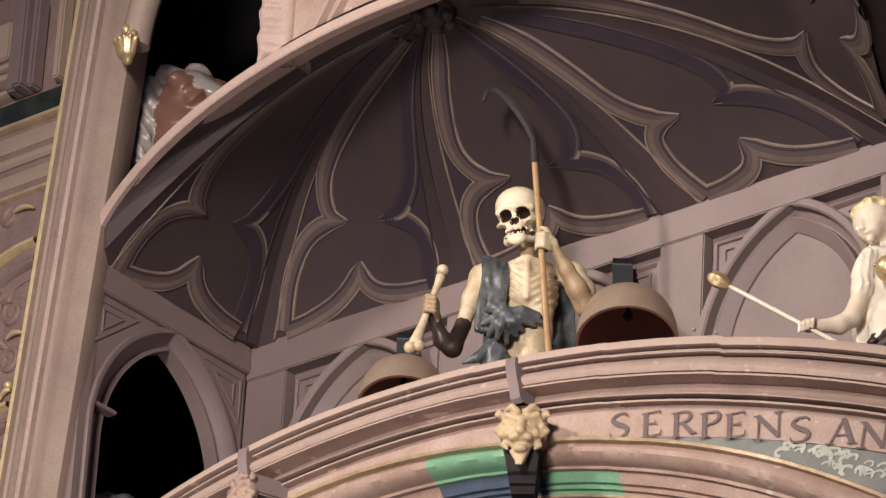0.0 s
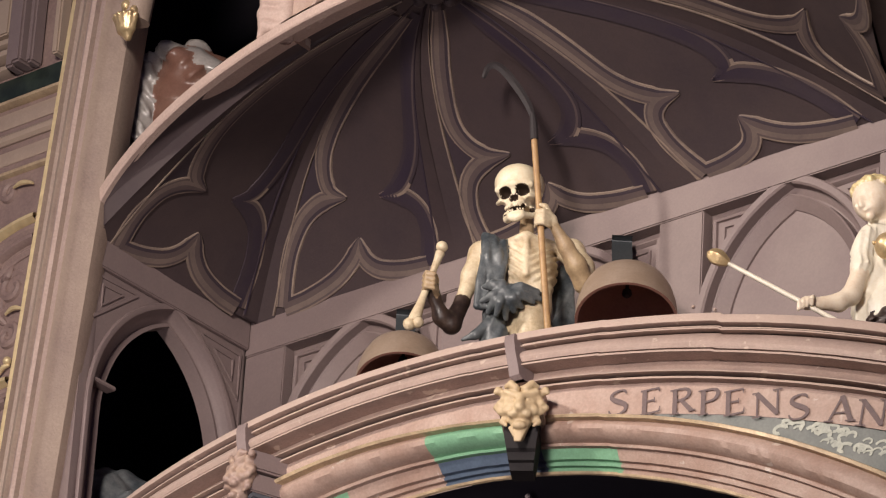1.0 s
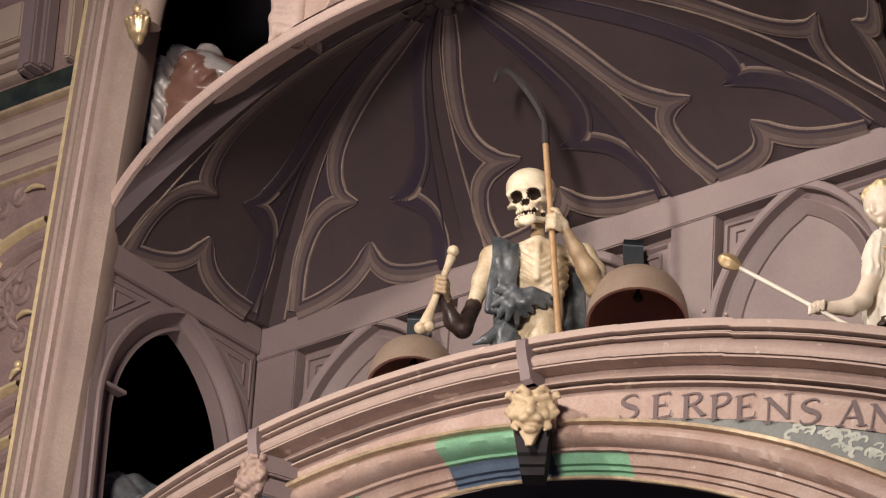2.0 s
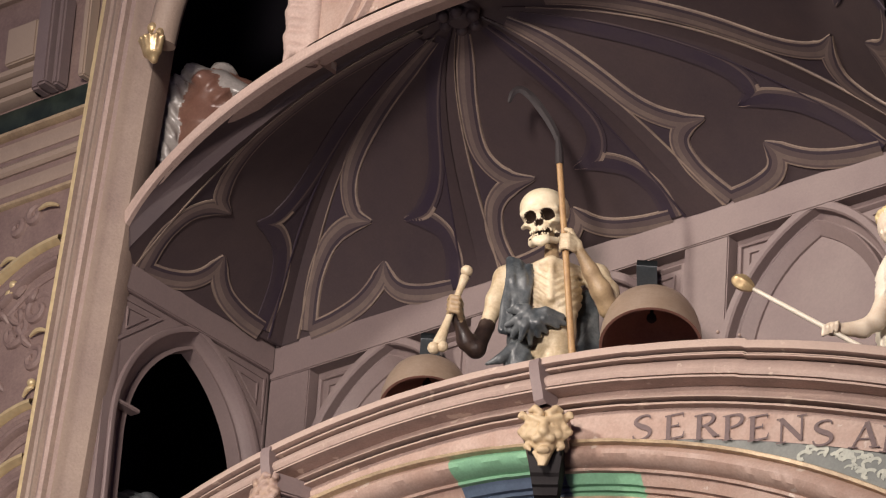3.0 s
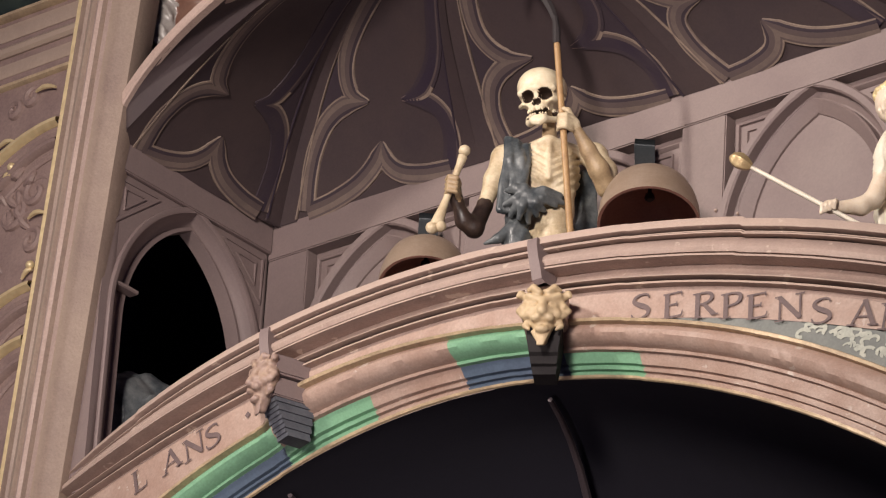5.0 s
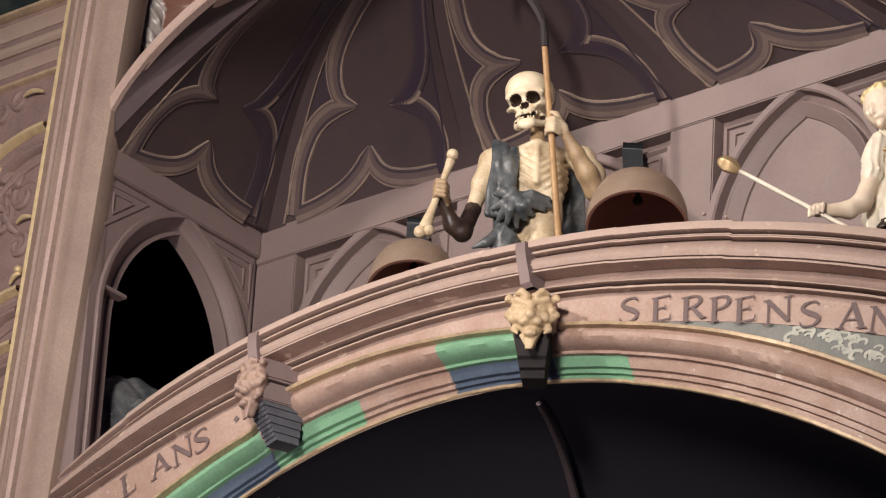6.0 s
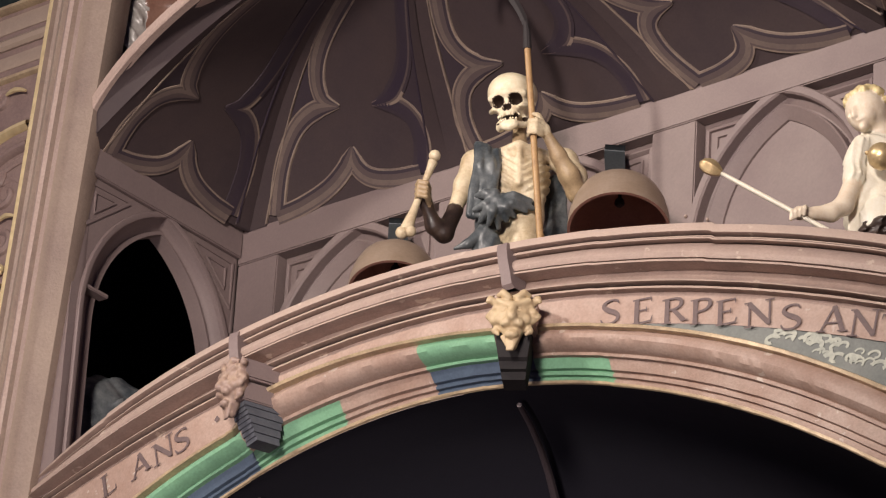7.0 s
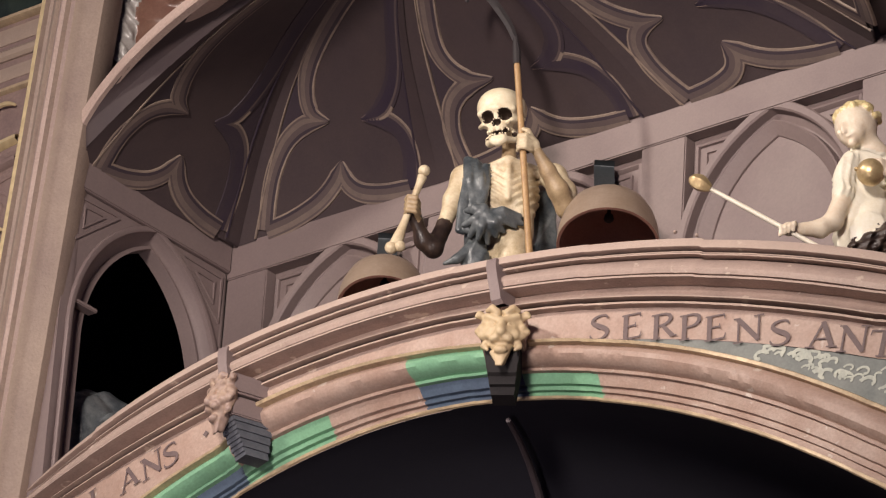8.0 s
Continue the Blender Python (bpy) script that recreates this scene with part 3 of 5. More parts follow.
def lane(a, b, s, d):
    """A line of the ring between the curves a and b, d proud of their surface."""
    out = []
    for x in XS:
        p = a(x).lerp(b(x), s)
        block = math.floor((x + 0.13) / 0.46)
        set_back = 0.0013 * math.sin(block * 5.1 + 1.3)
        wear = 0.0013 * noise.noise(Vector((x * 16, s * 9, 1.7))) + 0.0009 * noise.noise(Vector((x * 47, s * 23, 6.1)))
        out.append(p + Vector((0.18 * d * x / 1.44, -d - set_back + wear, 0.9 * wear + set_back)))
    return out


def ring_part(name, a, b, prof, mats, pick, parent, label):
    bm = bmesh.new()
    grid_mesh(bm, [lane(a, b, s, d) for s, d in prof], pick)
    return part(name, bm, mats, parent, label)


ring = empty("arch_ring", "moulded rose stone arch ring with painted bands", "arch")
ring["kind"] = "structure"
CORNICE = [(-0.02, -0.10), (-0.02, 0.086), (0.0, 0.094), (0.13, 0.094), (0.138, 0.088), (0.142, 0.026), (0.165, 0.026), (0.168, 0.074), (0.186, 0.074), (0.189, 0.034), (0.198, 0.034), (0.201, 0.078), (0.225, 0.078), (0.23, 0.012), (0.255, 0.012), (0.255, 0.058), (0.30, 0.070),
           (0.38, 0.083), (0.46, 0.084), (0.53, 0.074), (0.553, 0.030), (0.563, 0.030), (0.567, 0.078), (0.60, 0.078), (0.606, 0.015), (0.65, 0.018), (0.74, 0.024), (0.82, 0.036), (0.835, 0.048), (0.855, 0.048), (0.86, -0.010),
           (0.89, -0.010), (0.895, 0.028), (0.93, 0.028), (0.935, 0.0), (1.0, 0.0)]
ring_part("cornice", c_outer, c_text, CORNICE, [STONE], None, ring, "rose stone cornice of many mouldings")
ring_part("text_band", c_text, lower_than, [(0.0, 0.0), (0.5, 0.0), (1.0, 0.0)], [PINK], None, ring, "plain salmon band under the cornice")
ring_part("painted_spandrel", lower_than, c_gold, [(0.0, -0.004), (1.0, -0.004)], [PAINTED], None, ring, "grey green painted spandrel")


def stripes(kind):
    def pick(i, j):
        x = (XS[j] + XS[j + 1]) / 2
        if kind == "roll":
            return 1 if 0.15 < x < 0.53 or -0.98 < x < -0.54 else 0
        if 0.15 < x < 0.53 or -0.98 < x < -0.54:
            return 2
        return 1 if 0.53 < x < 0.80 or -0.54 < x < -0.20 else 0
    return pick


ring_part("gilt_fillet", c_gold, c_inner, [(-0.01, -0.01), (0.0, 0.024), (0.015, 0.028), (0.065, 0.028), (0.075, 0.006)], [GILTPAINT], None, ring, "worn gilt fillet")
ring_part("roll_moulding", c_gold, c_inner, [(0.075, 0.006), (0.11, 0.012), (0.18, 0.024), (0.27, 0.029), (0.36, 0.024), (0.43, 0.008), (0.45, -0.004), (0.47, 0.004), (0.52, 0.004), (0.53, -0.010)],
          [PINK, GREEN, BLUE], stripes("roll"), ring, "salmon roll moulding with green painted lengths")
ring_part("flat_band", c_gold, c_inner, [(0.53, -0.010), (0.72, -0.012), (0.735, -0.024), (0.775, -0.024), (0.78, -0.014), (0.83, -0.014), (0.84, -0.026), (0.88, -0.026), (0.885, -0.016), (0.93, -0.016)],
          [PINK, GREEN, BLUE], stripes("band"), ring, "salmon band with green and slate blue painted lengths")
ring_part("lower_fillet", c_gold, c_inner, [(0.93, -0.016), (0.94, -0.010), (0.985, -0.010), (1.0, -0.016)], [GILTPAINT], None, ring, "worn gilt lower fillet")
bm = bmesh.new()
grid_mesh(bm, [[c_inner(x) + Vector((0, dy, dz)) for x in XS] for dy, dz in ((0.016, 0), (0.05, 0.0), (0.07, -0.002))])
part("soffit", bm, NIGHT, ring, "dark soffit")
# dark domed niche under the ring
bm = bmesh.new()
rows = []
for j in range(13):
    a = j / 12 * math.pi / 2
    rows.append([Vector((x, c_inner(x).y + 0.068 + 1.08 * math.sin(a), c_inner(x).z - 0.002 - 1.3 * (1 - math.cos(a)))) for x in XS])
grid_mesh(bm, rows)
niche = thing("niche_dome", bm, NIGHT, "blue dome of the lower niche, darkened to near-black as unlit", "dome", kind="structure")
for x0, x1 in ((0.40, -0.22), (-0.60, -1.02)):
    bm = bmesh.new()
    pts = []
    for j in range(15):
        a = j / 14 * math.pi / 2
        pts.append(Vector((x0 + (x1 - x0) * j / 14, 0.05 + 0.95 * math.sin(a), c_inner(x0).z - 0.03 - 1.2 * (1 - math.cos(a)))))
    tube(bm, pts, [0.008 + 0.0014 * j for j in range(15)], 8)
    part("dome_rib", bm, DOMERIB, niche, "slender painted rib")

# ---- left of the stage: leaning pillar and carved front ----
PILLAR_PLAN = [(0.0, 0.06, 0), (0.0, -0.046, 1), (0.012, -0.056, 1), (0.027, -0.054, 0), (0.031, -0.036, 0), (0.045, -0.026, 0), (0.070, -0.036, 0), (0.078, -0.062, 0), (0.098, -0.070, 0), (0.108, -0.052, 0),
               (0.122, -0.050, 0), (0.130, -0.078, 2), (0.146, -0.086, 2), (0.158, -0.078, 0), (0.166, -0.056, 0), (0.184, -0.060, 0), (0.194, -0.088, 2), (0.222, -0.094, 0), (0.236, -0.070, 0), (0.242, -0.062, 0),
               (0.250, -0.054, 0), (0.279, -0.022, 0), (0.277, 0.02, 0), (0.215, 0.12, 0)]
bm = bmesh.new()
rows = []
for i in range(34):
    z = 7.40 + 3.70 * i / 33
    lean, wide = 0.084 * (z - 9.637), 1 + 0.015 * (z - 9.6)
    rows.append([Vector((-1.648 + lean + x * 0.95 * wide, y - 0.01, z)) for x, y, _ in PILLAR_PLAN])
grid_mesh(bm, rows, lambda i, j: PILLAR_PLAN[j][2])
pillar = thing("pillar", bm, [PILLAR, BEADS, EDGE], "tall moulded pillar in rose paint with gilt edges", "pillar", kind="structure")

shell("front_left", -3.0, -1.62, 0.02, 0.12, 0, 12.6, PANELROSE, "rose painted carved front beside the pillar", "wall")
shell("front_right", 2.35, 3.0, 0.12, 0.22, 0, 12.6, PILLAR, "rose painted front beside the stage", "wall")

# ---- the skeleton figure ----
FLAT = Matrix.Identity(4)


def skull_net():
    c = Clay((-0.11, -0.13, -0.15), (0.11, 0.13, 0.12), 0.0034)
    c.put(c.ball((0, 0.020, 0.026), (0.078, 0.090, 0.070)))
    c.put(c.ball((0, -0.030, 0.022), (0.064, 0.054, 0.056)), k=0.02)
    c.put(c.ball((0, -0.030, -0.028), (0.050, 0.044, 0.050)), k=0.025)
    for s in (-1, 1):
        c.put(c.limb((s * 0.044, -0.058, -0.046), (s * 0.070, -0.004, -0.028), 0.012, 0.008), k=0.010)
        c.put(c.limb((s * 0.010, -0.078, 0.001), (s * 0.054, -0.058, -0.004), 0.010, 0.010), k=0.012)
    c.put(c.ball((0, -0.056, -0.062), (0.036, 0.028, 0.017)), k=0.010)
    c.put(c.ball((0, 0.010, -0.040), (0.042, 0.050, 0.036)), k=0.02)
    jaw = [(-0.050, 0.004, -0.052), (-0.039, -0.030, -0.098), (-0.016, -0.070, -0.108), (0.016, -0.070, -0.108), (0.039, -0.030, -0.098), (0.050, 0.004, -0.052)]
    for a, b in zip(jaw[:-1], jaw[1:]):
        c.put(c.limb(a, b, 0.012, 0.012), k=0.008)
    c.put(c.ball((0, -0.068, -0.102), (0.025, 0.014, 0.019)), k=0.010)
    c.put(c.ball((0, -0.074, -0.116), (0.016, 0.012, 0.012)), k=0.010)
    # eye, nose and mouth cuts get a dark colour as their shade
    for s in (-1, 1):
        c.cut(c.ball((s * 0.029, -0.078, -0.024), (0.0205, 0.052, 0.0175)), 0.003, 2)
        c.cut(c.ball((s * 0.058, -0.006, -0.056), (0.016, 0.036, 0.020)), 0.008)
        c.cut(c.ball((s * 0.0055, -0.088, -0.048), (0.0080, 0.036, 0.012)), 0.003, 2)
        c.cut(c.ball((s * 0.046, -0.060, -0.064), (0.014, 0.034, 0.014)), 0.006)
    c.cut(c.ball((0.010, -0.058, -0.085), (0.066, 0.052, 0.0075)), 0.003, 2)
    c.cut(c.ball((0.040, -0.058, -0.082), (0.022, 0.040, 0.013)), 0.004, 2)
    for i in range(-4, 5):
        if i not in (-1, 3):
            c.put(c.ball((i * 0.0085, -0.080 + 0.0011 * i * i, -0.074), (0.0036, 0.004, 0.0075)), k=0.003)
        if i not in (0, -3, 4):
            c.put(c.ball((i * 0.0080, -0.078 + 0.0011 * i * i, -0.089), (0.0034, 0.004, 0.006)), k=0.003)
    return c.net()


def body_net():
    c = Clay((-0.37, -0.22, 0.28), (0.28, 0.15, 0.88), 0.0052)
    x, y, z = c.p[..., 0], c.p[..., 1], c.p[..., 2]
    chest = c.ball((0.004, -0.004, 0.680), (0.098, 0.066, 0.118))
    ribs = 0.0045 * np.sin((z - 0.75 * np.abs(x - 0.004)) * 235) * np.clip((0.775 - z) / 0.05, 0, 1) * np.clip((z - 0.60) / 0.03, 0, 1) * np.clip(np.abs(x - 0.004) / 0.018, 0.2, 1)
    c.put(chest + ribs, 0)
    c.put(c.ball((0.020, -0.004, 0.560), (0.072, 0.054, 0.092)), 0, 0.03)
    c.cut(c.ball((0.016, -0.080, 0.600), (0.040, 0.030, 0.040)), 0.02)
    c.put(c.ball((0.022, 0.0, 0.46), (0.084, 0.062, 0.062)), 0, 0.02)
    c.put(c.limb((0.030, -0.050, 0.50), (0.036, -0.056, 0.28), 0.050, 0.042), 0, 0.02)
    c.put(c.limb((-0.002, 0.010, 0.88), (0.004, -0.020, 0.77), 0.020, 0.026), 1, 0.02)
    c.put(c.limb((0.000, -0.062, 0.780), (0.006, -0.068, 0.640), 0.010, 0.008), 0, 0.012)
    for s, sh in ((-1, (-0.128, 0.0, 0.735)), (1, (0.140, 0.0, 0.762))):
        c.put(c.limb((s * 0.012, -0.060, 0.776), sh, 0.011, 0.014), 0, 0.015)
        c.put(c.ball(sh, (0.042, 0.040, 0.040)), 0, 0.03)
    # lowered arm with the raised forearm, bare bone above and brown below
    c.chain([(-0.138, 0.0, 0.732), (-0.160, -0.012, 0.650), (-0.184, -0.024, 0.560)], [0.036, 0.031, 0.022], 0, 0.02)
    c.chain([(-0.186, -0.026, 0.548), (-0.214, -0.046, 0.462), (-0.246, -0.060, 0.478), (-0.272, -0.090, 0.530)], [0.025, 0.029, 0.026, 0.018], 5, 0.014)
    c.chain([(-0.272, -0.090, 0.530), (-0.284, -0.112, 0.556)], [0.019, 0.024], 5, 0.015)
    for i in range(4):
        zz = 0.528 + 0.016 * i
        c.chain([(-0.266, -0.112, zz), (-0.276, -0.146, zz + 0.004), (-0.300, -0.146, zz + 0.008), (-0.308, -0.122, zz + 0.006)], [0.0078, 0.0078, 0.0074, 0.006], 1, 0.002)
    # the other arm bends up to the scythe
    c.chain([(0.148, 0.0, 0.758), (0.176, -0.036, 0.690), (0.184, -0.066, 0.620)], [0.036, 0.037, 0.030], 0, 0.02)
    c.chain([(0.184, -0.068, 0.618), (0.156, -0.100, 0.664), (0.120, -0.126, 0.715), (0.086, -0.148, 0.764)], [0.029, 0.032, 0.024, 0.016], 1, 0.014)
    c.put(c.ball((0.070, -0.156, 0.784), (0.022, 0.017, 0.024)), 0, 0.010)
    c.chain([(0.070, -0.160, 0.800), (0.052, -0.176, 0.822), (0.036, -0.176, 0.826)], [0.009, 0.0085, 0.007], 0, 0.004)
    for i in range(4):
        zz = 0.758 + 0.0145 * i
        c.chain([(0.066, -0.170, zz), (0.046, -0.186, zz + 0.002), (0.026, -0.178, zz + 0.002), (0.022, -0.160, zz)], [0.0074, 0.0072, 0.0066, 0.0056], 0, 0.002)
    # cloth over the shoulder in long pleats, knotted at the waist
    for i in range(7):
        x0, x1 = -0.128 + 0.0100 * i, -0.140 + 0.0125 * i
        wob = 0.008 * math.sin(2.4 * i)
        c.chain([(x0 + 0.012, 0.030, 0.780), (x0, -0.040 - wob, 0.778 - 0.004 * i), (x0 + wob, -0.074 + wob, 0.690), (0.5 * (x0 + x1) - wob, -0.080 - wob, 0.600), (x1, -0.086 + wob, 0.510)],
                [0.010, 0.012, 0.009 + 0.006 * (i % 2), 0.009 + 0.006 * ((i + 1) % 2), 0.012], 2, 0.0012)
    c.put(c.ball((-0.102, -0.042, 0.640), (0.036, 0.030, 0.145)), 2, 0.004)
    r = np.random.default_rng(8)
    knot = np.array((-0.062, -0.122, 0.548))
    c.put(c.ball(knot, (0.026, 0.020, 0.022)), 2, 0.004)
    for i in range(13):
        a = (0.15, 0.62, -0.25, -0.62, -1.0, -1.4, -1.8, -2.2, -2.7, 2.75, 2.3, 1.9, -0.05)[i]
        l = (0.125, 0.062, 0.115, 0.085, 0.078, 0.088, 0.094, 0.090, 0.085, 0.080, 0.055, 0.05, 0.135)[i]
        l *= 0.84
        tip = knot + np.array((math.cos(a) * l, r.uniform(0.010, 0.045), math.sin(a) * l))
        mid = knot + (tip - knot) * 0.5 + np.array((0, -0.014, r.uniform(-0.008, 0.012)))
        c.chain([knot, mid, tip], [0.014, r.uniform(0.012, 0.019), r.uniform(0.006, 0.012)], 2, 0.0012)
    c.put(c.limb((-0.130, -0.074, 0.552), (0.052, -0.080, 0.566), 0.018, 0.009), 2, 0.006)
    c.put(c.limb((-0.086, -0.050, 0.50), (-0.070, -0.054, 0.28), 0.046, 0.058) + 0.018 * folds(c.p, 34, 12), 2, 0.004)
    c.chain([(-0.105, -0.070, 0.45), (-0.140, -0.078, 0.415), (-0.178, -0.070, 0.400)], [0.022, 0.014, 0.006], 2, 0.01)
    d = np.minimum(c.limb((0.120, 0.064, 0.700), (0.135, 0.040, 0.30), 0.045, 0.085), c.limb((-0.02, 0.07, 0.74), (0.02, 0.06, 0.30), 0.045, 0.09))
    c.put(d + 0.03 * folds(c.p, 24, 5), 2, 0.004)
    c.chain([(0.02, 0.0, 0.45), (0.02, 0.0, 0.29)], [0.06, 0.07], 2, 0.004)
    return c.net()


def legs_net():
    c = Clay((-0.18, -0.18, -0.20), (0.20, 0.18, 0.34), 0.010)
    c.put(np.maximum(c.limb((0.0, 0.0, 0.34), (0.0, 0.0, -0.20), 0.11, 0.14), -0.19 - c.p[..., 2]) + 0.03 * folds(c.p, 22, 4), 2)
    return c.net()


DEATH = pose(0.03, 0.42, 8.45, 0, 0, 41)
me = sculpt("skeleton_statue", [(skull_net(), pose(-0.030, -0.020, 0.950, 9, -6, -19) @ Matrix.Diagonal((0.98, 0.98, 0.96, 1))), (body_net(), FLAT), (legs_net(), FLAT)], [BONE, FLESH, CLOTH, SKULL, SOCKET, NEARBLACK])
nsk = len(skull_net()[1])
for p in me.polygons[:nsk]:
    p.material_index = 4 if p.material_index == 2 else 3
ob = tagged(new("skeleton_statue", me), "carved bone-coloured skeleton figure with dark blue cloth on the stage", "statue")
ob.matrix_world = DEATH

scythe = empty("scythe", "scythe with a yellow wooden shaft and dark blade", "scythe")
scythe.matrix_world = DEATH
bm = bmesh.new()
tube(bm, [Vector((0.145, -0.168, -0.19)), Vector((0.076, -0.166, 0.425)), Vector((0.044, -0.164, 0.72)), Vector((0.004, -0.160, 1.075))], [0.0112, 0.0110, 0.0104, 0.0098], 12)
part("shaft", bm, WOOD, scythe)
bm = bmesh.new()
tube(bm, [Vector((0.006, -0.160, 1.06)), Vector((0.002, -0.160, 1.11)), Vector((-0.004, -0.160, 1.155))], [0.0135, 0.013, 0.008], 10)
part("socket", bm, IRON, scythe, "dark iron socket")
bm = bmesh.new()
line = spline([(-0.002, -0.160, 1.14), (-0.020, -0.160, 1.185), (-0.050, -0.160, 1.235), (-0.092, -0.160, 1.290), (-0.126, -0.160, 1.316), (-0.150, -0.160, 1.306), (-0.162, -0.160, 1.268)], 6)
rows = []
for i, p in enumerate(line):
    t = (line[min(i + 1, len(line) - 1)] - line[max(i - 1, 0)]).normalized()
    s = Vector((t.z, 0, -t.x))
    w = 0.012 * math.sin(math.pi * min(0.12 + 0.86 * i / len(line), 1)) ** 0.6 + 0.002
    rows.append([p - s * w, p + Vector((0, -0.004, 0)), p + s * w, p + Vector((0, 0.004, 0))])
grid_mesh(bm, rows, close=True)
part("blade", bm, IRON, scythe, "curved dark iron blade")

bm = bmesh.new()
a, b = Vector((-0.262, -0.128, 0.664)), Vector((-0.330, -0.120, 0.425))
tube(bm, [a.lerp(b, i / 8) for i in range(9)], [0.015, 0.0115, 0.0105, 0.0105, 0.0105, 0.0115, 0.0135, 0.018, 0.021], 12)
for o, r in ((a + Vector((0.004, 0, 0.020)), 0.0185), (b + Vector((-0.012, 0, -0.008)), 0.020), (b + Vector((0.013, -0.004, -0.003)), 0.0185)):
    bmesh.ops.create_icosphere(bm, subdivisions=3, radius=r, matrix=Matrix.Translation(o))
ob = thing("bone", bm, BONE, "long ivory bone held as a bell hammer", "bone")
ob.matrix_world = DEATH

# ---- bells ----


def bell(at, r, strap_at, label):
    """A bowl bell whose mouth tips forward, on a bent strap from the wall."""
    lean = pose(*at, -21, 0, 41)
    ob = tagged(new("bell"), label, "bell", "bells behind the skeleton")
    ob.empty_display_size = 0.05
    ob.matrix_world = lean
    h = r * 1.30
    bm = bmesh.new()
    outer = [(r * 1.0, 0.0), (r * 1.0, 0.008), (r * 0.99, h * 0.15), (r * 0.965, h * 0.32), (r * 0.91, h * 0.50), (r * 0.81, h * 0.68), (r * 0.64, h * 0.83), (r * 0.42, h * 0.94), (r * 0.18, h * 0.992), (0.0, h)]
    inner = [(max(a - 0.009, 0.0), max(b - 0.008, 0.0)) for a, b in outer]
    lathe(bm, outer, 56)
    part("bowl", bm, BELLM, ob)
    bm = bmesh.new()
    lathe(bm, [(r * 1.0, 0.0)] + inner, 56)
    part("lining", bm, BELLIN, ob, "red-brown inside of the bell, darkened as shaded")
    bm = bmesh.new()
    lathe(bm, [(0.0, h * 0.9), (0.006, h * 0.9), (0.006, h * 0.7), (0.014, h * 0.66), (0.016, h * 0.60), (0.009, h * 0.55), (0.0, h * 0.54)], 16)
    part("clapper", bm, IRON, ob, "dark iron clapper")
    bm = bmesh.new()
    lathe(bm, [(0.0, h - 0.006), (0.022, h - 0.006), (0.022, h + 0.010), (0.012, h + 0.020), (0.0, h + 0.020)], 20)
    part("crown", bm, STRAPM, ob, "iron crown nut")
    bm = bmesh.new()
    top = lean.inverted() @ Vector(strap_at)
    path = spline([(0.0, -0.024, h + 0.006), (0.0, 0.004, h + 0.012), (top.x * 0.2, top.y * 0.45, h + 0.030), (top.x * 0.6, top.y * 0.85, top.z * 0.5 + h * 0.5 + 0.02), (top.x, top.y, top.z), (top.x, top.y - 0.025, top.z + 0.012)], 6)
    w = Vector((0.032, 0, 0))
    rows = []
    for i, p in enumerate(path):
        t = (path[min(i + 1, len(path) - 1)] - path[max(i - 1, 0)]).normalized()
        n = t.cross(Vector((1, 0, 0))).normalized() * 0.004
        rows.append([p - w + n, p + w + n, p + w - n, p - w - n])
    grid_mesh(bm, rows, close=True)
    part("hanger_strap", bm, STRAPM, ob, "blue grey iron hanger strap")
    return ob


bell((0.402, 0.47, 8.880), 0.157, (0.150, 0.745, 9.335), "bronze painted bowl bell hung from an iron strap")
bell((-0.505, 0.49, 8.912), 0.146, (-0.728, 0.745, 9.320), "smaller bronze painted bowl bell hung from an iron strap")

# ---- the child figure ----


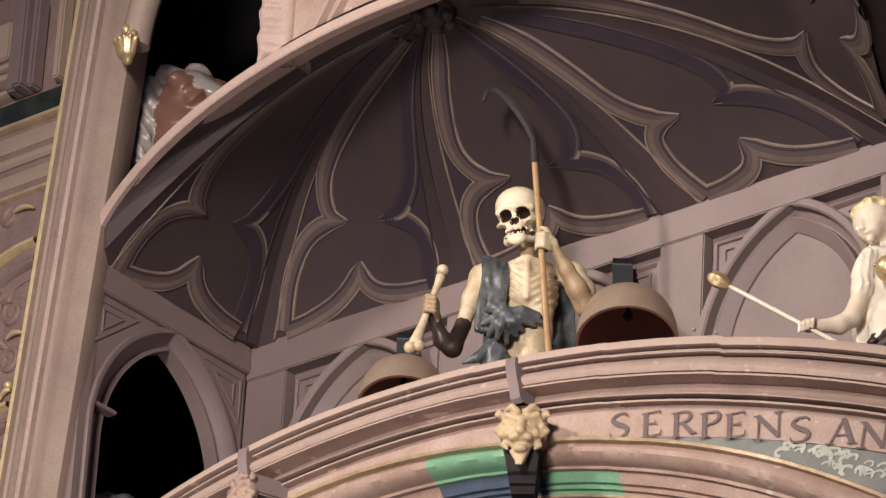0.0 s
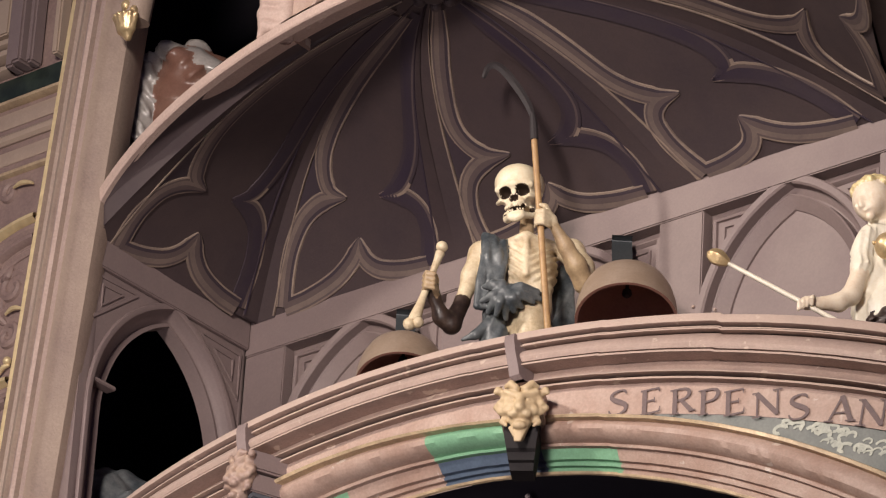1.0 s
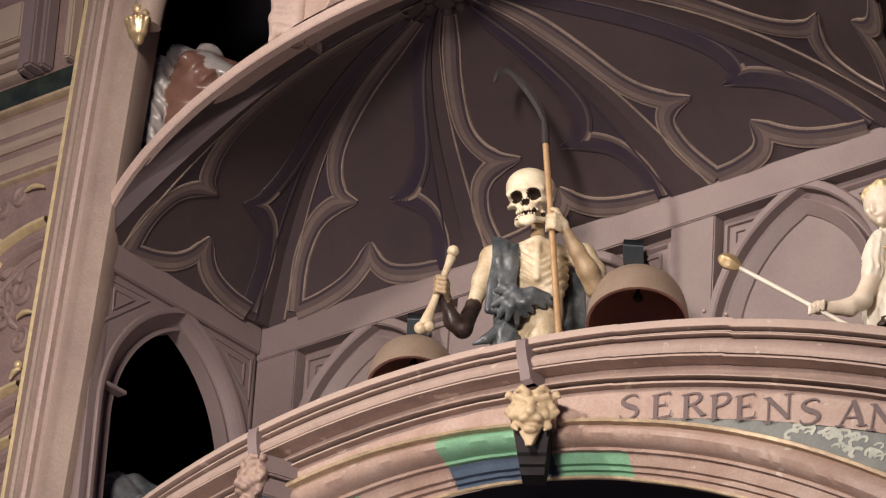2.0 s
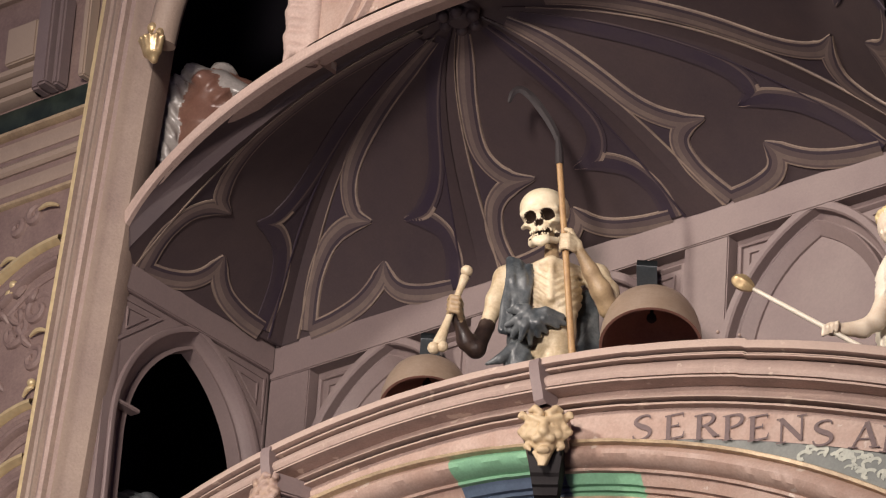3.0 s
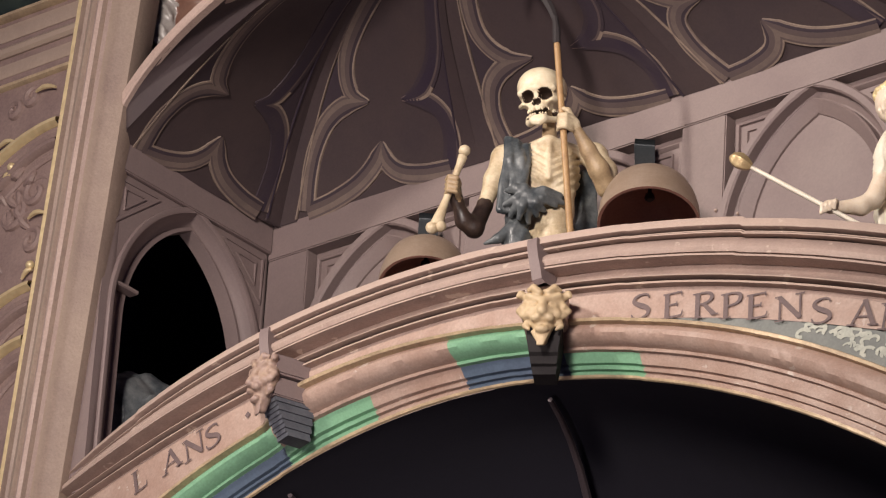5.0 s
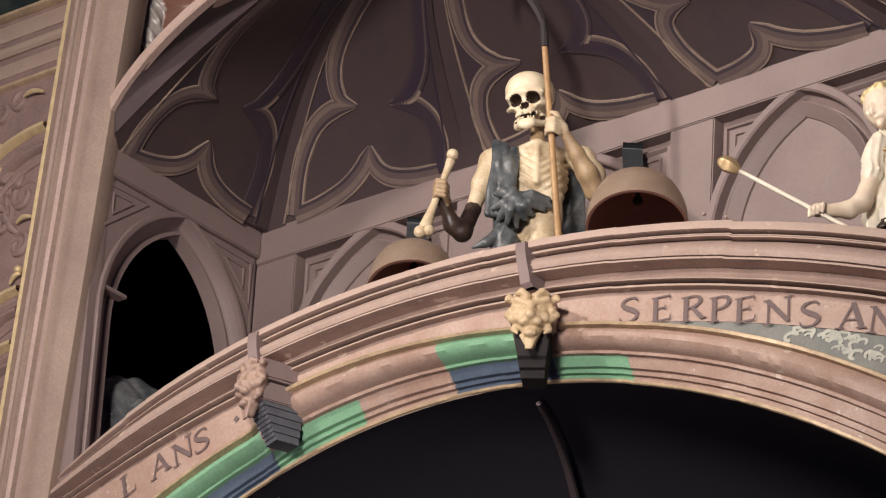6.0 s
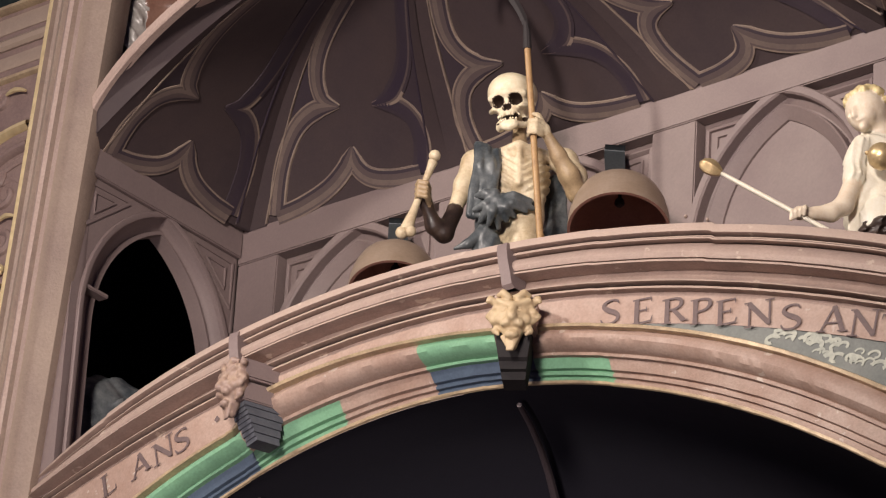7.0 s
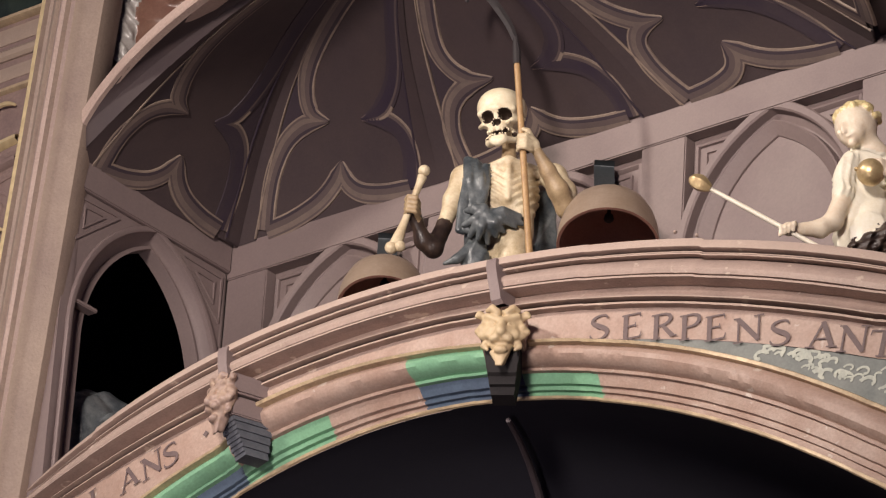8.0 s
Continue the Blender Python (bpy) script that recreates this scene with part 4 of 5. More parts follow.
def child_net():
    c = Clay((-0.19, -0.20, -0.20), (0.24, 0.16, 0.70), 0.0056)
    # tunic
    f = folds(c.p * np.array((1, 1, 0.2), np.float32), 60, 11)
    d = np.minimum.reduce([c.ball((0.096, 0.0, 0.405), (0.084, 0.064, 0.105)), c.limb((0.098, 0.0, 0.36), (0.102, 0.0, 0.20), 0.072, 0.098)])
    c.put(d + 0.020 * f - 0.006, 0, 0.01)
    c.put(c.limb((0.046, -0.030, 0.440), (0.026, -0.056, 0.320), 0.040, 0.044) + 0.016 * folds(c.p, 50, 2), 0, 0.010)
    c.put(c.limb((0.150, -0.020, 0.440), (0.182, -0.060, 0.350), 0.040, 0.040) + 0.016 * folds(c.p, 50, 6), 0, 0.010)
    c.put(c.limb((0.030, -0.050, 0.255), (0.170, -0.050, 0.255), 0.020, 0.020) + 0.012 * folds(c.p, 70, 7), 0, 0.012)
    # arms
    c.chain([(0.026, -0.056, 0.300), (-0.002, -0.078, 0.212), (-0.040, -0.092, 0.178), (-0.112, -0.116, 0.158)], [0.028, 0.028, 0.026, 0.018], 1, 0.012)
    c.put(c.ball((-0.132, -0.120, 0.156), (0.024, 0.018, 0.022)), 1, 0.008)
    for i in range(4):
        x0, z0 = -0.116 - 0.0125 * i, 0.170 - 0.006 * i
        c.chain([(x0, -0.128, z0 + 0.004), (x0 - 0.004, -0.150, z0 - 0.010), (x0 - 0.006, -0.146, z0 - 0.032)], [0.0072, 0.0070, 0.0060], 1, 0.0015)
    c.chain([(0.186, -0.062, 0.340), (0.172, -0.120, 0.335), (0.140, -0.152, 0.350)], [0.028, 0.025, 0.018], 1, 0.012)
    for i in range(4):
        z0 = 0.374 - 0.0135 * i
        c.chain([(0.144, -0.156, z0), (0.122, -0.170, z0 + 0.002), (0.098, -0.166, z0 + 0.001)], [0.0075, 0.0070, 0.0060], 1, 0.0015)
    # head bowed over the ball
    upright, bow, pin = c.p, math.radians(32), np.array((0.100, 0.0, 0.52), np.float32)
    q = upright - pin
    c.p = np.stack((q[..., 0] * math.cos(bow) + q[..., 2] * math.sin(bow), q[..., 1], q[..., 2] * math.cos(bow) - q[..., 0] * math.sin(bow)), -1).astype(np.float32) + np.array((0.084, 0.0, 0.52), np.float32)
    c.put(c.limb((0.096, 0.0, 0.47), (0.080, -0.012, 0.53), 0.030, 0.030), 1, 0.02)
    c.put(c.ball((0.074, -0.014, 0.575), (0.062, 0.064, 0.066)), 1, 0.012)
    c.put(c.ball((0.036, -0.044, 0.548), (0.030, 0.028, 0.032)), 1, 0.025)
    c.put(c.ball((0.054, -0.062, 0.542), (0.018, 0.014, 0.018)), 1, 0.012)
    c.put(c.limb((0.024, -0.064, 0.580), (0.014, -0.068, 0.556), 0.006, 0.0085), 1, 0.008)
    c.put(c.ball((0.024, -0.058, 0.516), (0.014, 0.014, 0.011)), 1, 0.008)
    c.put(c.limb((0.014, -0.068, 0.537), (0.034, -0.070, 0.537), 0.0045, 0.004), 1, 0.004)
    for ex, ey in ((0.044, -0.076), (0.008, -0.048)):
        c.cut(c.ball((ex, ey, 0.572), (0.010, 0.010, 0.006)), 0.006)
        c.put(c.ball((ex + 0.002, ey + 0.008, 0.572), 0.006), 1, 0.003)
    c.cut(c.ball((0.022, -0.074, 0.531), (0.012, 0.008, 0.0022)), 0.003)
    r = np.random.default_rng(5)
    for i in range(80):
        a, b = r.uniform(-1.7, 2.4), r.uniform(-0.3, 1.5)
        v = np.array((math.cos(a) * math.cos(b) + 0.10, math.sin(a) * math.cos(b), math.sin(b)))
        if v[1] < -0.75 and v[2] < 0.35:
            continue
        c.put(c.ball((0.082 + 0.060 * v[0], -0.008 + 0.062 * v[1], 0.580 + 0.064 * v[2]), float(r.uniform(0.008, 0.015))), 2, 0.003)
    for i in range(40):
        a, b = r.uniform(0, 6.28), r.uniform(0.75, 1.55)
        c.put(c.ball((0.078 + 0.064 * math.cos(a) * math.cos(b), -0.012 + 0.066 * math.sin(a) * math.cos(b), 0.578 + 0.068 * math.sin(b)), float(r.uniform(0.007, 0.013))), 2, 0.003)
    c.p = upright
    # dark lump standing in for the shade under the hem
    c.put(c.limb((0.075, -0.105, 0.115), (0.235, -0.105, 0.205), 0.042, 0.052) + 0.020 * folds(c.p, 60, 15), 3, 0.004)
    # legs under the hem
    for s in (-1, 1):
        c.put(c.limb((0.100 + s * 0.038, 0.0, 0.20), (0.100 + s * 0.038, 0.0, -0.178), 0.036, 0.028), 1, 0.01)
        c.put(c.ball((0.100 + s * 0.038, -0.02, -0.176), (0.026, 0.045, 0.016)), 1, 0.01)
    return c.net()


CHILD = pose(1.27, 0.42, 8.45, 0, 0, 41)
ob = tagged(new("child_statue", sculpt("child_statue", [(child_net(), FLAT)], [WHITE, SKIN, HAIR, NEARBLACK])), "painted child figure in a white tunic with gilded curls", "statue")
ob.matrix_world = CHILD
bm = bmesh.new()
bmesh.ops.create_uvsphere(bm, u_segments=32, v_segments=20, radius=0.041, matrix=Matrix.Translation((0.096, -0.152, 0.342)))
bmesh.ops.create_uvsphere(bm, u_segments=12, v_segments=8, radius=0.007, matrix=Matrix.Translation((0.054, -0.158, 0.347)))
ob = thing("ball", bm, GILT, "gilded ball held in the child figure's arm", "ball")
ob.matrix_world = CHILD
wand = empty("staff", "thin ivory staff with a gilded bud tip", "staff")
wand.matrix_world = CHILD
a, b = Vector((-0.375, -0.125, 0.272)), Vector((-0.010, -0.135, 0.078))
bm = bmesh.new()
tube(bm, [a.lerp(b, i / 6) for i in range(7)], [0.006, 0.007, 0.0075, 0.0075, 0.0075, 0.0075, 0.0075], 12)
part("rod", bm, WHITE, wand)
bm = bmesh.new()
t = (a - b).normalized()
n0 = Vector((0, -1, 0))
n1 = t.cross(n0).normalized()
rows = []
for s, r in ((-0.012, 0.010), (-0.004, 0.015), (0.010, 0.021), (0.026, 0.024), (0.040, 0.021), (0.052, 0.014), (0.058, 0.004)):
    rows.append([a + t * s + (n0 * math.cos(k * math.pi / 10) + n1 * math.sin(k * math.pi / 10)) * r * (1 + 0.10 * math.cos(5 * k * math.pi / 10)) for k in range(20)])
vs = grid_mesh(bm, rows, close=True)
bm.faces.new(vs[0]), bm.faces.new(vs[-1])
part("bud", bm, GILT, wand, "gilded bud")

# ---- figures half hidden in the dark ----


def robed_net(seed, w, h, head=True):
    c = Clay((-w, -0.17, -0.01), (w, 0.17, h + 0.02), 0.0075)
    f = folds(c.p * np.array((1, 1, 0.5), np.float32), 20, seed)
    d = np.minimum.reduce([c.limb((0, 0, 0.05), (0, 0, h * 0.62), w * 0.62, w * 0.66), c.ball((0, 0, h * 0.74), (w * 0.78, 0.10, h * 0.15))])
    c.put(d + 0.024 * f, 0, 0.02)
    c.put(c.limb((-w * 0.62, -0.05, h * 0.70), (-w * 0.70, -0.02, h * 0.15), 0.05, 0.06) + 0.020 * folds(c.p, 34, seed + 1), 1, 0.01)
    c.put(c.limb((-w * 0.35, -0.06, h * 0.80), (w * 0.55, -0.10, h * 0.62), 0.055, 0.05) + 0.022 * folds(c.p, 32, seed + 2), 1, 0.01)
    c.put(c.limb((-w * 0.1, -0.09, h * 0.68), (w * 0.5, -0.09, h * 0.40), 0.06, 0.05) + 0.022 * folds(c.p, 30, seed + 3), 0, 0.01)
    if head:
        c.put(c.ball((w * 0.10, -0.01, h * 0.90), (0.056, 0.055, 0.045)) + 0.020 * folds(c.p, 44, seed + 4), 1, 0.04)
    return c.net()


ob = tagged(new("robed_statue", sculpt("robed_statue", [(robed_net(21, 0.20, 0.47), FLAT)], [REDCLOTH, GREYCLOTH])), "robed statue in red and silvery grey above the side wall", "statue")
ob.matrix_world = pose(-1.37, 0.30, 9.89, 0, 0, 41)
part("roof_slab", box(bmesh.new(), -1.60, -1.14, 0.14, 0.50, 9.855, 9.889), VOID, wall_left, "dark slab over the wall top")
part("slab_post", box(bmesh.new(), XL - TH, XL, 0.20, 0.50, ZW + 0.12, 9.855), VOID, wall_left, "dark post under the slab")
ob = tagged(new("cloaked_statue", sculpt("cloaked_statue", [(robed_net(33, 0.25, 0.69, False), FLAT)], [CLOTH, CLOTH])), "dark blue cloaked figure waiting behind the open arch", "statue")
ob.matrix_world = pose(-1.66, 0.35, 8.26, 0, 0, 41)

# ---- mask brackets on the ring ----


def mask_net():
    c = Clay((-0.10, -0.09, -0.12), (0.10, 0.06, 0.10), 0.0036)
    c.put(c.ball((0, 0, 0.016), (0.064, 0.032, 0.052)))
    c.put(c.limb((0, -0.004, 0.0), (0, -0.004, -0.080), 0.044, 0.016), k=0.02)
    for s in (-1, 1):
        c.put(c.limb((s * 0.008, -0.032, 0.034), (s * 0.044, -0.022, 0.052), 0.011, 0.010), k=0.008)
        c.put(c.ball((s * 0.018, -0.036, -0.024), (0.017, 0.014, 0.014)), k=0.006)
        c.put(c.ball((s * 0.038, -0.022, -0.006), (0.016, 0.014, 0.016)), k=0.006)
        c.cut(c.ball((s * 0.023, -0.040, 0.020), (0.012, 0.014, 0.008)), 0.005)
        c.put(c.ball((s * 0.023, -0.029, 0.019), 0.0075), k=0.003)
        c.chain([(s * 0.046, 0.0, 0.050), (s * 0.068, -0.010, 0.062), (s * 0.076, -0.014, 0.054)], [0.014, 0.010, 0.006], 0, 0.008)
        c.chain([(s * 0.056, 0.0, 0.022), (s * 0.070, -0.006, 0.010), (s * 0.064, -0.012, -0.008)], [0.014, 0.009, 0.005], 0, 0.008)
        c.chain([(s * 0.042, 0.0, -0.020), (s * 0.050, -0.006, -0.036), (s * 0.040, -0.012, -0.050)], [0.013, 0.009, 0.005], 0, 0.008)
        c.chain([(s * 0.014, -0.030, 0.060), (s * 0.030, -0.026, 0.076), (s * 0.046, -0.018, 0.072)], [0.012, 0.010, 0.006], 0, 0.006)
    c.put(c.limb((0, -0.036, 0.030), (0, -0.050, -0.008), 0.009, 0.015), k=0.008)
    c.cut(c.ball((0, -0.050, -0.040), (0.026, 0.020, 0.006)), 0.005)
    c.put(c.ball((0, -0.030, -0.058), (0.020, 0.014, 0.012)), k=0.006)
    r = np.random.default_rng(9)
    for i in range(26):
        a = r.uniform(-0.4, 3.6)
        c.put(c.ball((math.cos(a) * 0.058, -0.012, 0.014 + math.sin(a) * 0.052), float(r.uniform(0.007, 0.013))), 0, 0.005)
    for i in range(9):
        c.put(c.limb((r.uniform(-0.026, 0.026), -0.016, -0.060), (r.uniform(-0.012, 0.012), -0.018, -0.100), 0.007, 0.003), 0, 0.004)
    return c.net()


MASK = mask_net()
for at, rz, x0, x1, mat in (((0.580, -0.215, 8.246), 33, 0.472, 0.535, MASKPAINT), ((-0.500, -0.205, 8.305), -20, -0.572, -0.512, MASKROSE)):
    ob = empty("mask_bracket", "carved grotesque mask on a projecting stone bracket", "bracket", "mask brackets on the arch ring", at, rz)
    face = new("mask", sculpt("mask", [(MASK, FLAT)], [mat]))
    face.parent = ob
    # console is wide and black in place of the shade about the mask
    bm = bmesh.new()
    side = [(0.020, 0.078), (0.020, -0.070), (0.032, -0.100), (0.046, -0.106), (0.056, -0.126), (0.072, -0.128), (0.082, -0.148), (0.150, -0.150), (0.150, 0.078)]
    rows = [[(w * (1 - 0.45 * max(-z, 0) / 0.15), y, z) for y, z in side] for w in (-0.060, 0.060)]
    vs = grid_mesh(bm, rows, close=True)
    bm.faces.new(vs[0]), bm.faces.new(vs[1][::-1])
    if mat is MASKROSE:
        # reeded console in grey blue under a two-tier block
        bm.free()
        bm = bmesh.new()
        rows = []
        for i in range(19):
            w, z, y = 0.046 - 0.0008 * i - 0.006 * (i // 2 % 2), -0.050 - 0.0060 * ((i + 1) // 2 * 2), 0.014 + 0.0035 * i
            rows.append([(-w, 0.150, z), (-w, y, z), (w, y, z), (w, 0.150, z)])
        vs = grid_mesh(bm, rows, close=True)
        bm.faces.new(vs[0]), bm.faces.new(vs[-1][::-1])
    part("console", bm, CONSOLE if mat is MASKPAINT else SLATE, ob, "stepped console, blackened as the shade round the mask" if mat is MASKPAINT else "grey blue reeded console")
    bm = bmesh.new()
    box(bm, -0.064, 0.064, -0.004, 0.160, 0.018 if mat is MASKROSE else -0.012, 0.082, 0.006)
    if mat is MASKROSE:
        box(bm, -0.050, 0.050, 0.004, 0.158, -0.048, 0.014, 0.004)
    part("cap_block", bm, STONE if mat is MASKPAINT else WALL, ob, "rose stone cap block")
    bm = bmesh.new()
    rows = []
    for s, d in ((0.03, 0.104), (0.15, 0.108), (0.40, 0.102), (0.62, 0.092), (0.80, 0.086), (0.86, 0.070)):
        x = x0 + (x1 - x0) * s
        p = c_outer(x).lerp(c_text(x), s)
        rows.append([p + Vector((-0.020, -0.02, 0)), p + Vector((-0.018, -d, 0)), p + Vector((0.018, -d, 0)), p + Vector((0.020, -0.02, 0))])
    grid_mesh(bm, rows)
    strut = part("strut", bm, WALL, ring, "stone strut over a mask")

# ---- painted inscription ----
words = tagged(new("inscription"), "faded dark painted inscription on the salmon band", "inscription", kind="structure")


# strokes in a box one unit high, as runs of (x, y, width)
STEM, HAIR_W = 0.17, 0.075
GLYPHS = {}
GLYPHS["S"] = [[(0.56, 0.80, 0.05), (0.52, 0.92, 0.08), (0.36, 0.97, 0.07), (0.17, 0.90, 0.11), (0.12, 0.74, 0.15), (0.24, 0.60, 0.17), (0.42, 0.47, 0.18), (0.54, 0.34, 0.17), (0.55, 0.17, 0.13), (0.42, 0.05, 0.08), (0.24, 0.03, 0.07), (0.10, 0.10, 0.08), (0.05, 0.25, 0.05)]]
GLYPHS["E"] = [[(0.16, 0, STEM), (0.16, 1, STEM)], [(0.04, 0.97, 0.06), (0.58, 0.97, 0.06)], [(0.16, 0.52, 0.06), (0.46, 0.52, 0.06)], [(0.04, 0.03, 0.06), (0.60, 0.03, 0.06)], [(0.58, 0.99, 0.06), (0.60, 0.80, 0.03)], [(0.46, 0.62, 0.04), (0.46, 0.42, 0.04)], [(0.60, 0.01, 0.06), (0.64, 0.22, 0.03)]]
GLYPHS["R"] = [[(0.16, 0, STEM), (0.16, 1, STEM)], [(0.16, 0.97, 0.06), (0.42, 0.96, 0.08), (0.56, 0.86, 0.13), (0.57, 0.70, 0.14), (0.44, 0.56, 0.09), (0.16, 0.52, 0.06)], [(0.34, 0.54, 0.13), (0.66, 0.02, STEM)], [(0.02, 0.025, 0.05), (0.30, 0.025, 0.05)], [(0.02, 0.975, 0.05), (0.20, 0.975, 0.05)], [(0.58, 0.025, 0.05), (0.78, 0.025, 0.05)]]
GLYPHS["P"] = [[(0.16, 0, STEM), (0.16, 1, STEM)], [(0.16, 0.97, 0.06), (0.42, 0.96, 0.08), (0.57, 0.86, 0.13), (0.57, 0.67, 0.14), (0.44, 0.53, 0.09), (0.16, 0.48, 0.06)], [(0.02, 0.025, 0.05), (0.32, 0.025, 0.05)], [(0.02, 0.975, 0.05), (0.20, 0.975, 0.05)]]
GLYPHS["N"] = [[(0.12, 0, HAIR_W), (0.12, 1, HAIR_W)], [(0.10, 0.97, STEM), (0.70, 0.03, STEM)], [(0.70, 0, HAIR_W), (0.70, 1, HAIR_W)], [(-0.02, 0.025, 0.05), (0.26, 0.025, 0.05)], [(-0.02, 0.975, 0.05), (0.16, 0.975, 0.05)], [(0.56, 0.975, 0.05), (0.84, 0.975, 0.05)]]
GLYPHS["A"] = [[(0.08, 0, HAIR_W), (0.38, 0.98, HAIR_W)], [(0.37, 0.98, STEM), (0.70, 0, STEM)], [(0.18, 0.34, 0.06), (0.60, 0.34, 0.06)], [(-0.04, 0.025, 0.05), (0.22, 0.025, 0.05)], [(0.54, 0.025, 0.05), (0.84, 0.025, 0.05)]]
GLYPHS["T"] = [[(0.36, 0, STEM), (0.36, 1, STEM)], [(0.02, 0.97, 0.06), (0.70, 0.97, 0.06)], [(0.02, 0.99, 0.06), (-0.01, 0.80, 0.03)], [(0.70, 0.99, 0.06), (0.73, 0.80, 0.03)], [(0.22, 0.025, 0.05), (0.50, 0.025, 0.05)]]
GLYPHS["L"] = [[(0.16, 0, STEM), (0.16, 1, STEM)], [(0.04, 0.03, 0.06), (0.58, 0.03, 0.06)], [(0.58, 0.01, 0.06), (0.62, 0.24, 0.03)], [(0.02, 0.975, 0.05), (0.32, 0.975, 0.05)]]


def letter(ch, x, drop, size, turn):
    bm = bmesh.new()
    for k, stroke in enumerate(GLYPHS[ch]):
        pts = spline(stroke, 5) if len(stroke) > 2 else [Vector(p) for p in stroke]
        rows = []
        for i, p in enumerate(pts):
            q0, q1 = pts[max(i - 1, 0)], pts[min(i + 1, len(pts) - 1)]
            t = Vector((q1.x - q0.x, q1.y - q0.y, 0)).normalized()
            n = Vector((-t.y, t.x, 0)) * p.z * 0.56
            c = Vector((1.40 * (p.x - 0.36), p.y - 0.5, 0.0))
            rows.append([(c + n) * size, (c - n) * size])
            for v in rows[-1]:
                v.z = 0.0006 + 0.0002 * k
        grid_mesh(bm, rows)
    ob = part("letter", bm, LETTER, words, smooth=False)
    c = c_text(x)
    tangent = c_text(x + 0.02) - c_text(x - 0.02)
    flat = math.degrees(math.atan2(tangent.y, tangent.x))
    ob.matrix_basis = pose(c.x, c.y - 0.003, c.z - drop, 0, 0, flat) @ pose(0, 0, 0, 90, 0, 0) @ pose(0, 0, 0, 0, 0, turn)


for ch, x in zip("SERPENS", (0.838, 0.944, 1.044, 1.136, 1.216, 1.312, 1.419)):
    letter(ch, x, 0.049, 0.079, 0)
for ch, x in zip("ANT", (1.541, 1.633, 1.725)):
    letter(ch, x, 0.041, 0.081, 14 - 14 * x)
for ch, x in zip("LANS", (-1.136, -0.996, -0.895, -0.804)):
    letter(ch, x, 0.054, 0.080, 16)
bm = bmesh.new()
bmesh.ops.create_circle(bm, cap_ends=True, segments=4, radius=0.012)
dot = part("dot", bm, LETTER, words)
dot.matrix_basis = pose(-0.655, front_y(-0.655, 0.13) - 0.003, 8.283, 90, 0, 0)

# brushed clouds on the painted spandrel
clouds = tagged(new("painted_clouds"), "pale brushed clouds painted on the spandrel", "painting", kind="structure")
rnd = random.Random(4)
for k in range(44):
    x = 1.30 + 0.62 * rnd.random() ** 0.8
    g, t = c_gold(x).z, lower_than(x).z
    z = g + (t - g) * rnd.uniform(0.25, 0.85)
    r, s, whirl = rnd.uniform(0.008, 0.022), rnd.choice((-1, 1)), rnd.uniform(0.22, 0.30)
    bm = bmesh.new()
    pts = []
    for i in range(16):
        a = 0.4 + i * whirl
        rr = r * (1 - 0.045 * i)
        px, pz = x + s * rr * math.cos(a) * 1.3, z + rr * math.sin(a)
        pz = min(max(pz, c_gold(px).z + 0.012), lower_than(px).z - 0.006)
        pts.append(Vector((px, front_y(px, 0.13) + 0.0032, pz)))
    w = rnd.uniform(0.003, 0.008)
    sweep(bm, pts, lambda i: (0, -1, 0), [(-w, -0.0004), (0, 0.0004), (w, -0.0004)])
    part("cloud_stroke", bm, CLOUD, clouds)

# ---- above the vault edge: pink spandrel with pale crockets ----
bm = bmesh.new()
rows = [[edge_point(x) + Vector((0, 0.03, 0.03)), Vector((x + 0.02, edge_point(x).y + 0.03, 11.2))] for x in [-0.53 + 2.6 * i / 40 for i in range(41)]]
grid_mesh(bm, rows)
grid_mesh(bm, [[edge_point(-0.53) + Vector((0, 0.03, 0.03)), edge_point(-0.53) + Vector((0, 0.15, 0.03))], [Vector((-0.51, front_y(-0.53, 0.2) + 0.03, 11.2)), Vector((-0.51, front_y(-0.53, 0.2) + 0.15, 11.2))]])
spandrel = thing("upper_spandrel", bm, PINK, "salmon painted wall above the vault edge", "wall", kind="structure")
for x0, z0, x1, z1, w in ((-0.44, 9.88, -0.26, 10.16, 0.016), (-0.38, 9.88, -0.17, 10.18, 0.012)):
    bm = bmesh.new()
    pts = [Vector((x0 + (x1 - x0) * i / 8, front_y(x0, 0.2) + 0.024, z0 + (z1 - z0) * (i / 8) ** 1.3)) for i in range(9)]
    sweep(bm, pts, lambda i: (0, -1, 0), [(-w, -0.01), (-w * 0.7, 0.016), (w * 0.5, 0.022), (w, -0.01)])
    part("raking_moulding", bm, EDGE, spandrel)
c = Clay((-0.10, -0.08, -0.16), (0.10, 0.08, 0.24), 0.006)
r = np.random.default_rng(14)
for i in range(8):
    z = -0.11 + 0.045 * i
    c.chain([(0.03, 0, z), (-0.03 - 0.01 * (i % 2), -0.03, z + 0.012), (-0.05, -0.035, z - 0.022)], [0.026, 0.024, 0.010], 0, 0.008)
c.put(c.limb((0.03, 0.0, -0.14), (0.03, 0.0, 0.22), 0.028, 0.028), 0, 0.01)
ob = new("crocket_leaf", sculpt("crocket_leaf", [(c.net(), FLAT)], [EDGE]))
ob.parent, ob.location = spandrel, (-0.56, -0.14, 10.02)
ob["label"] = "pale carved leaf crockets"

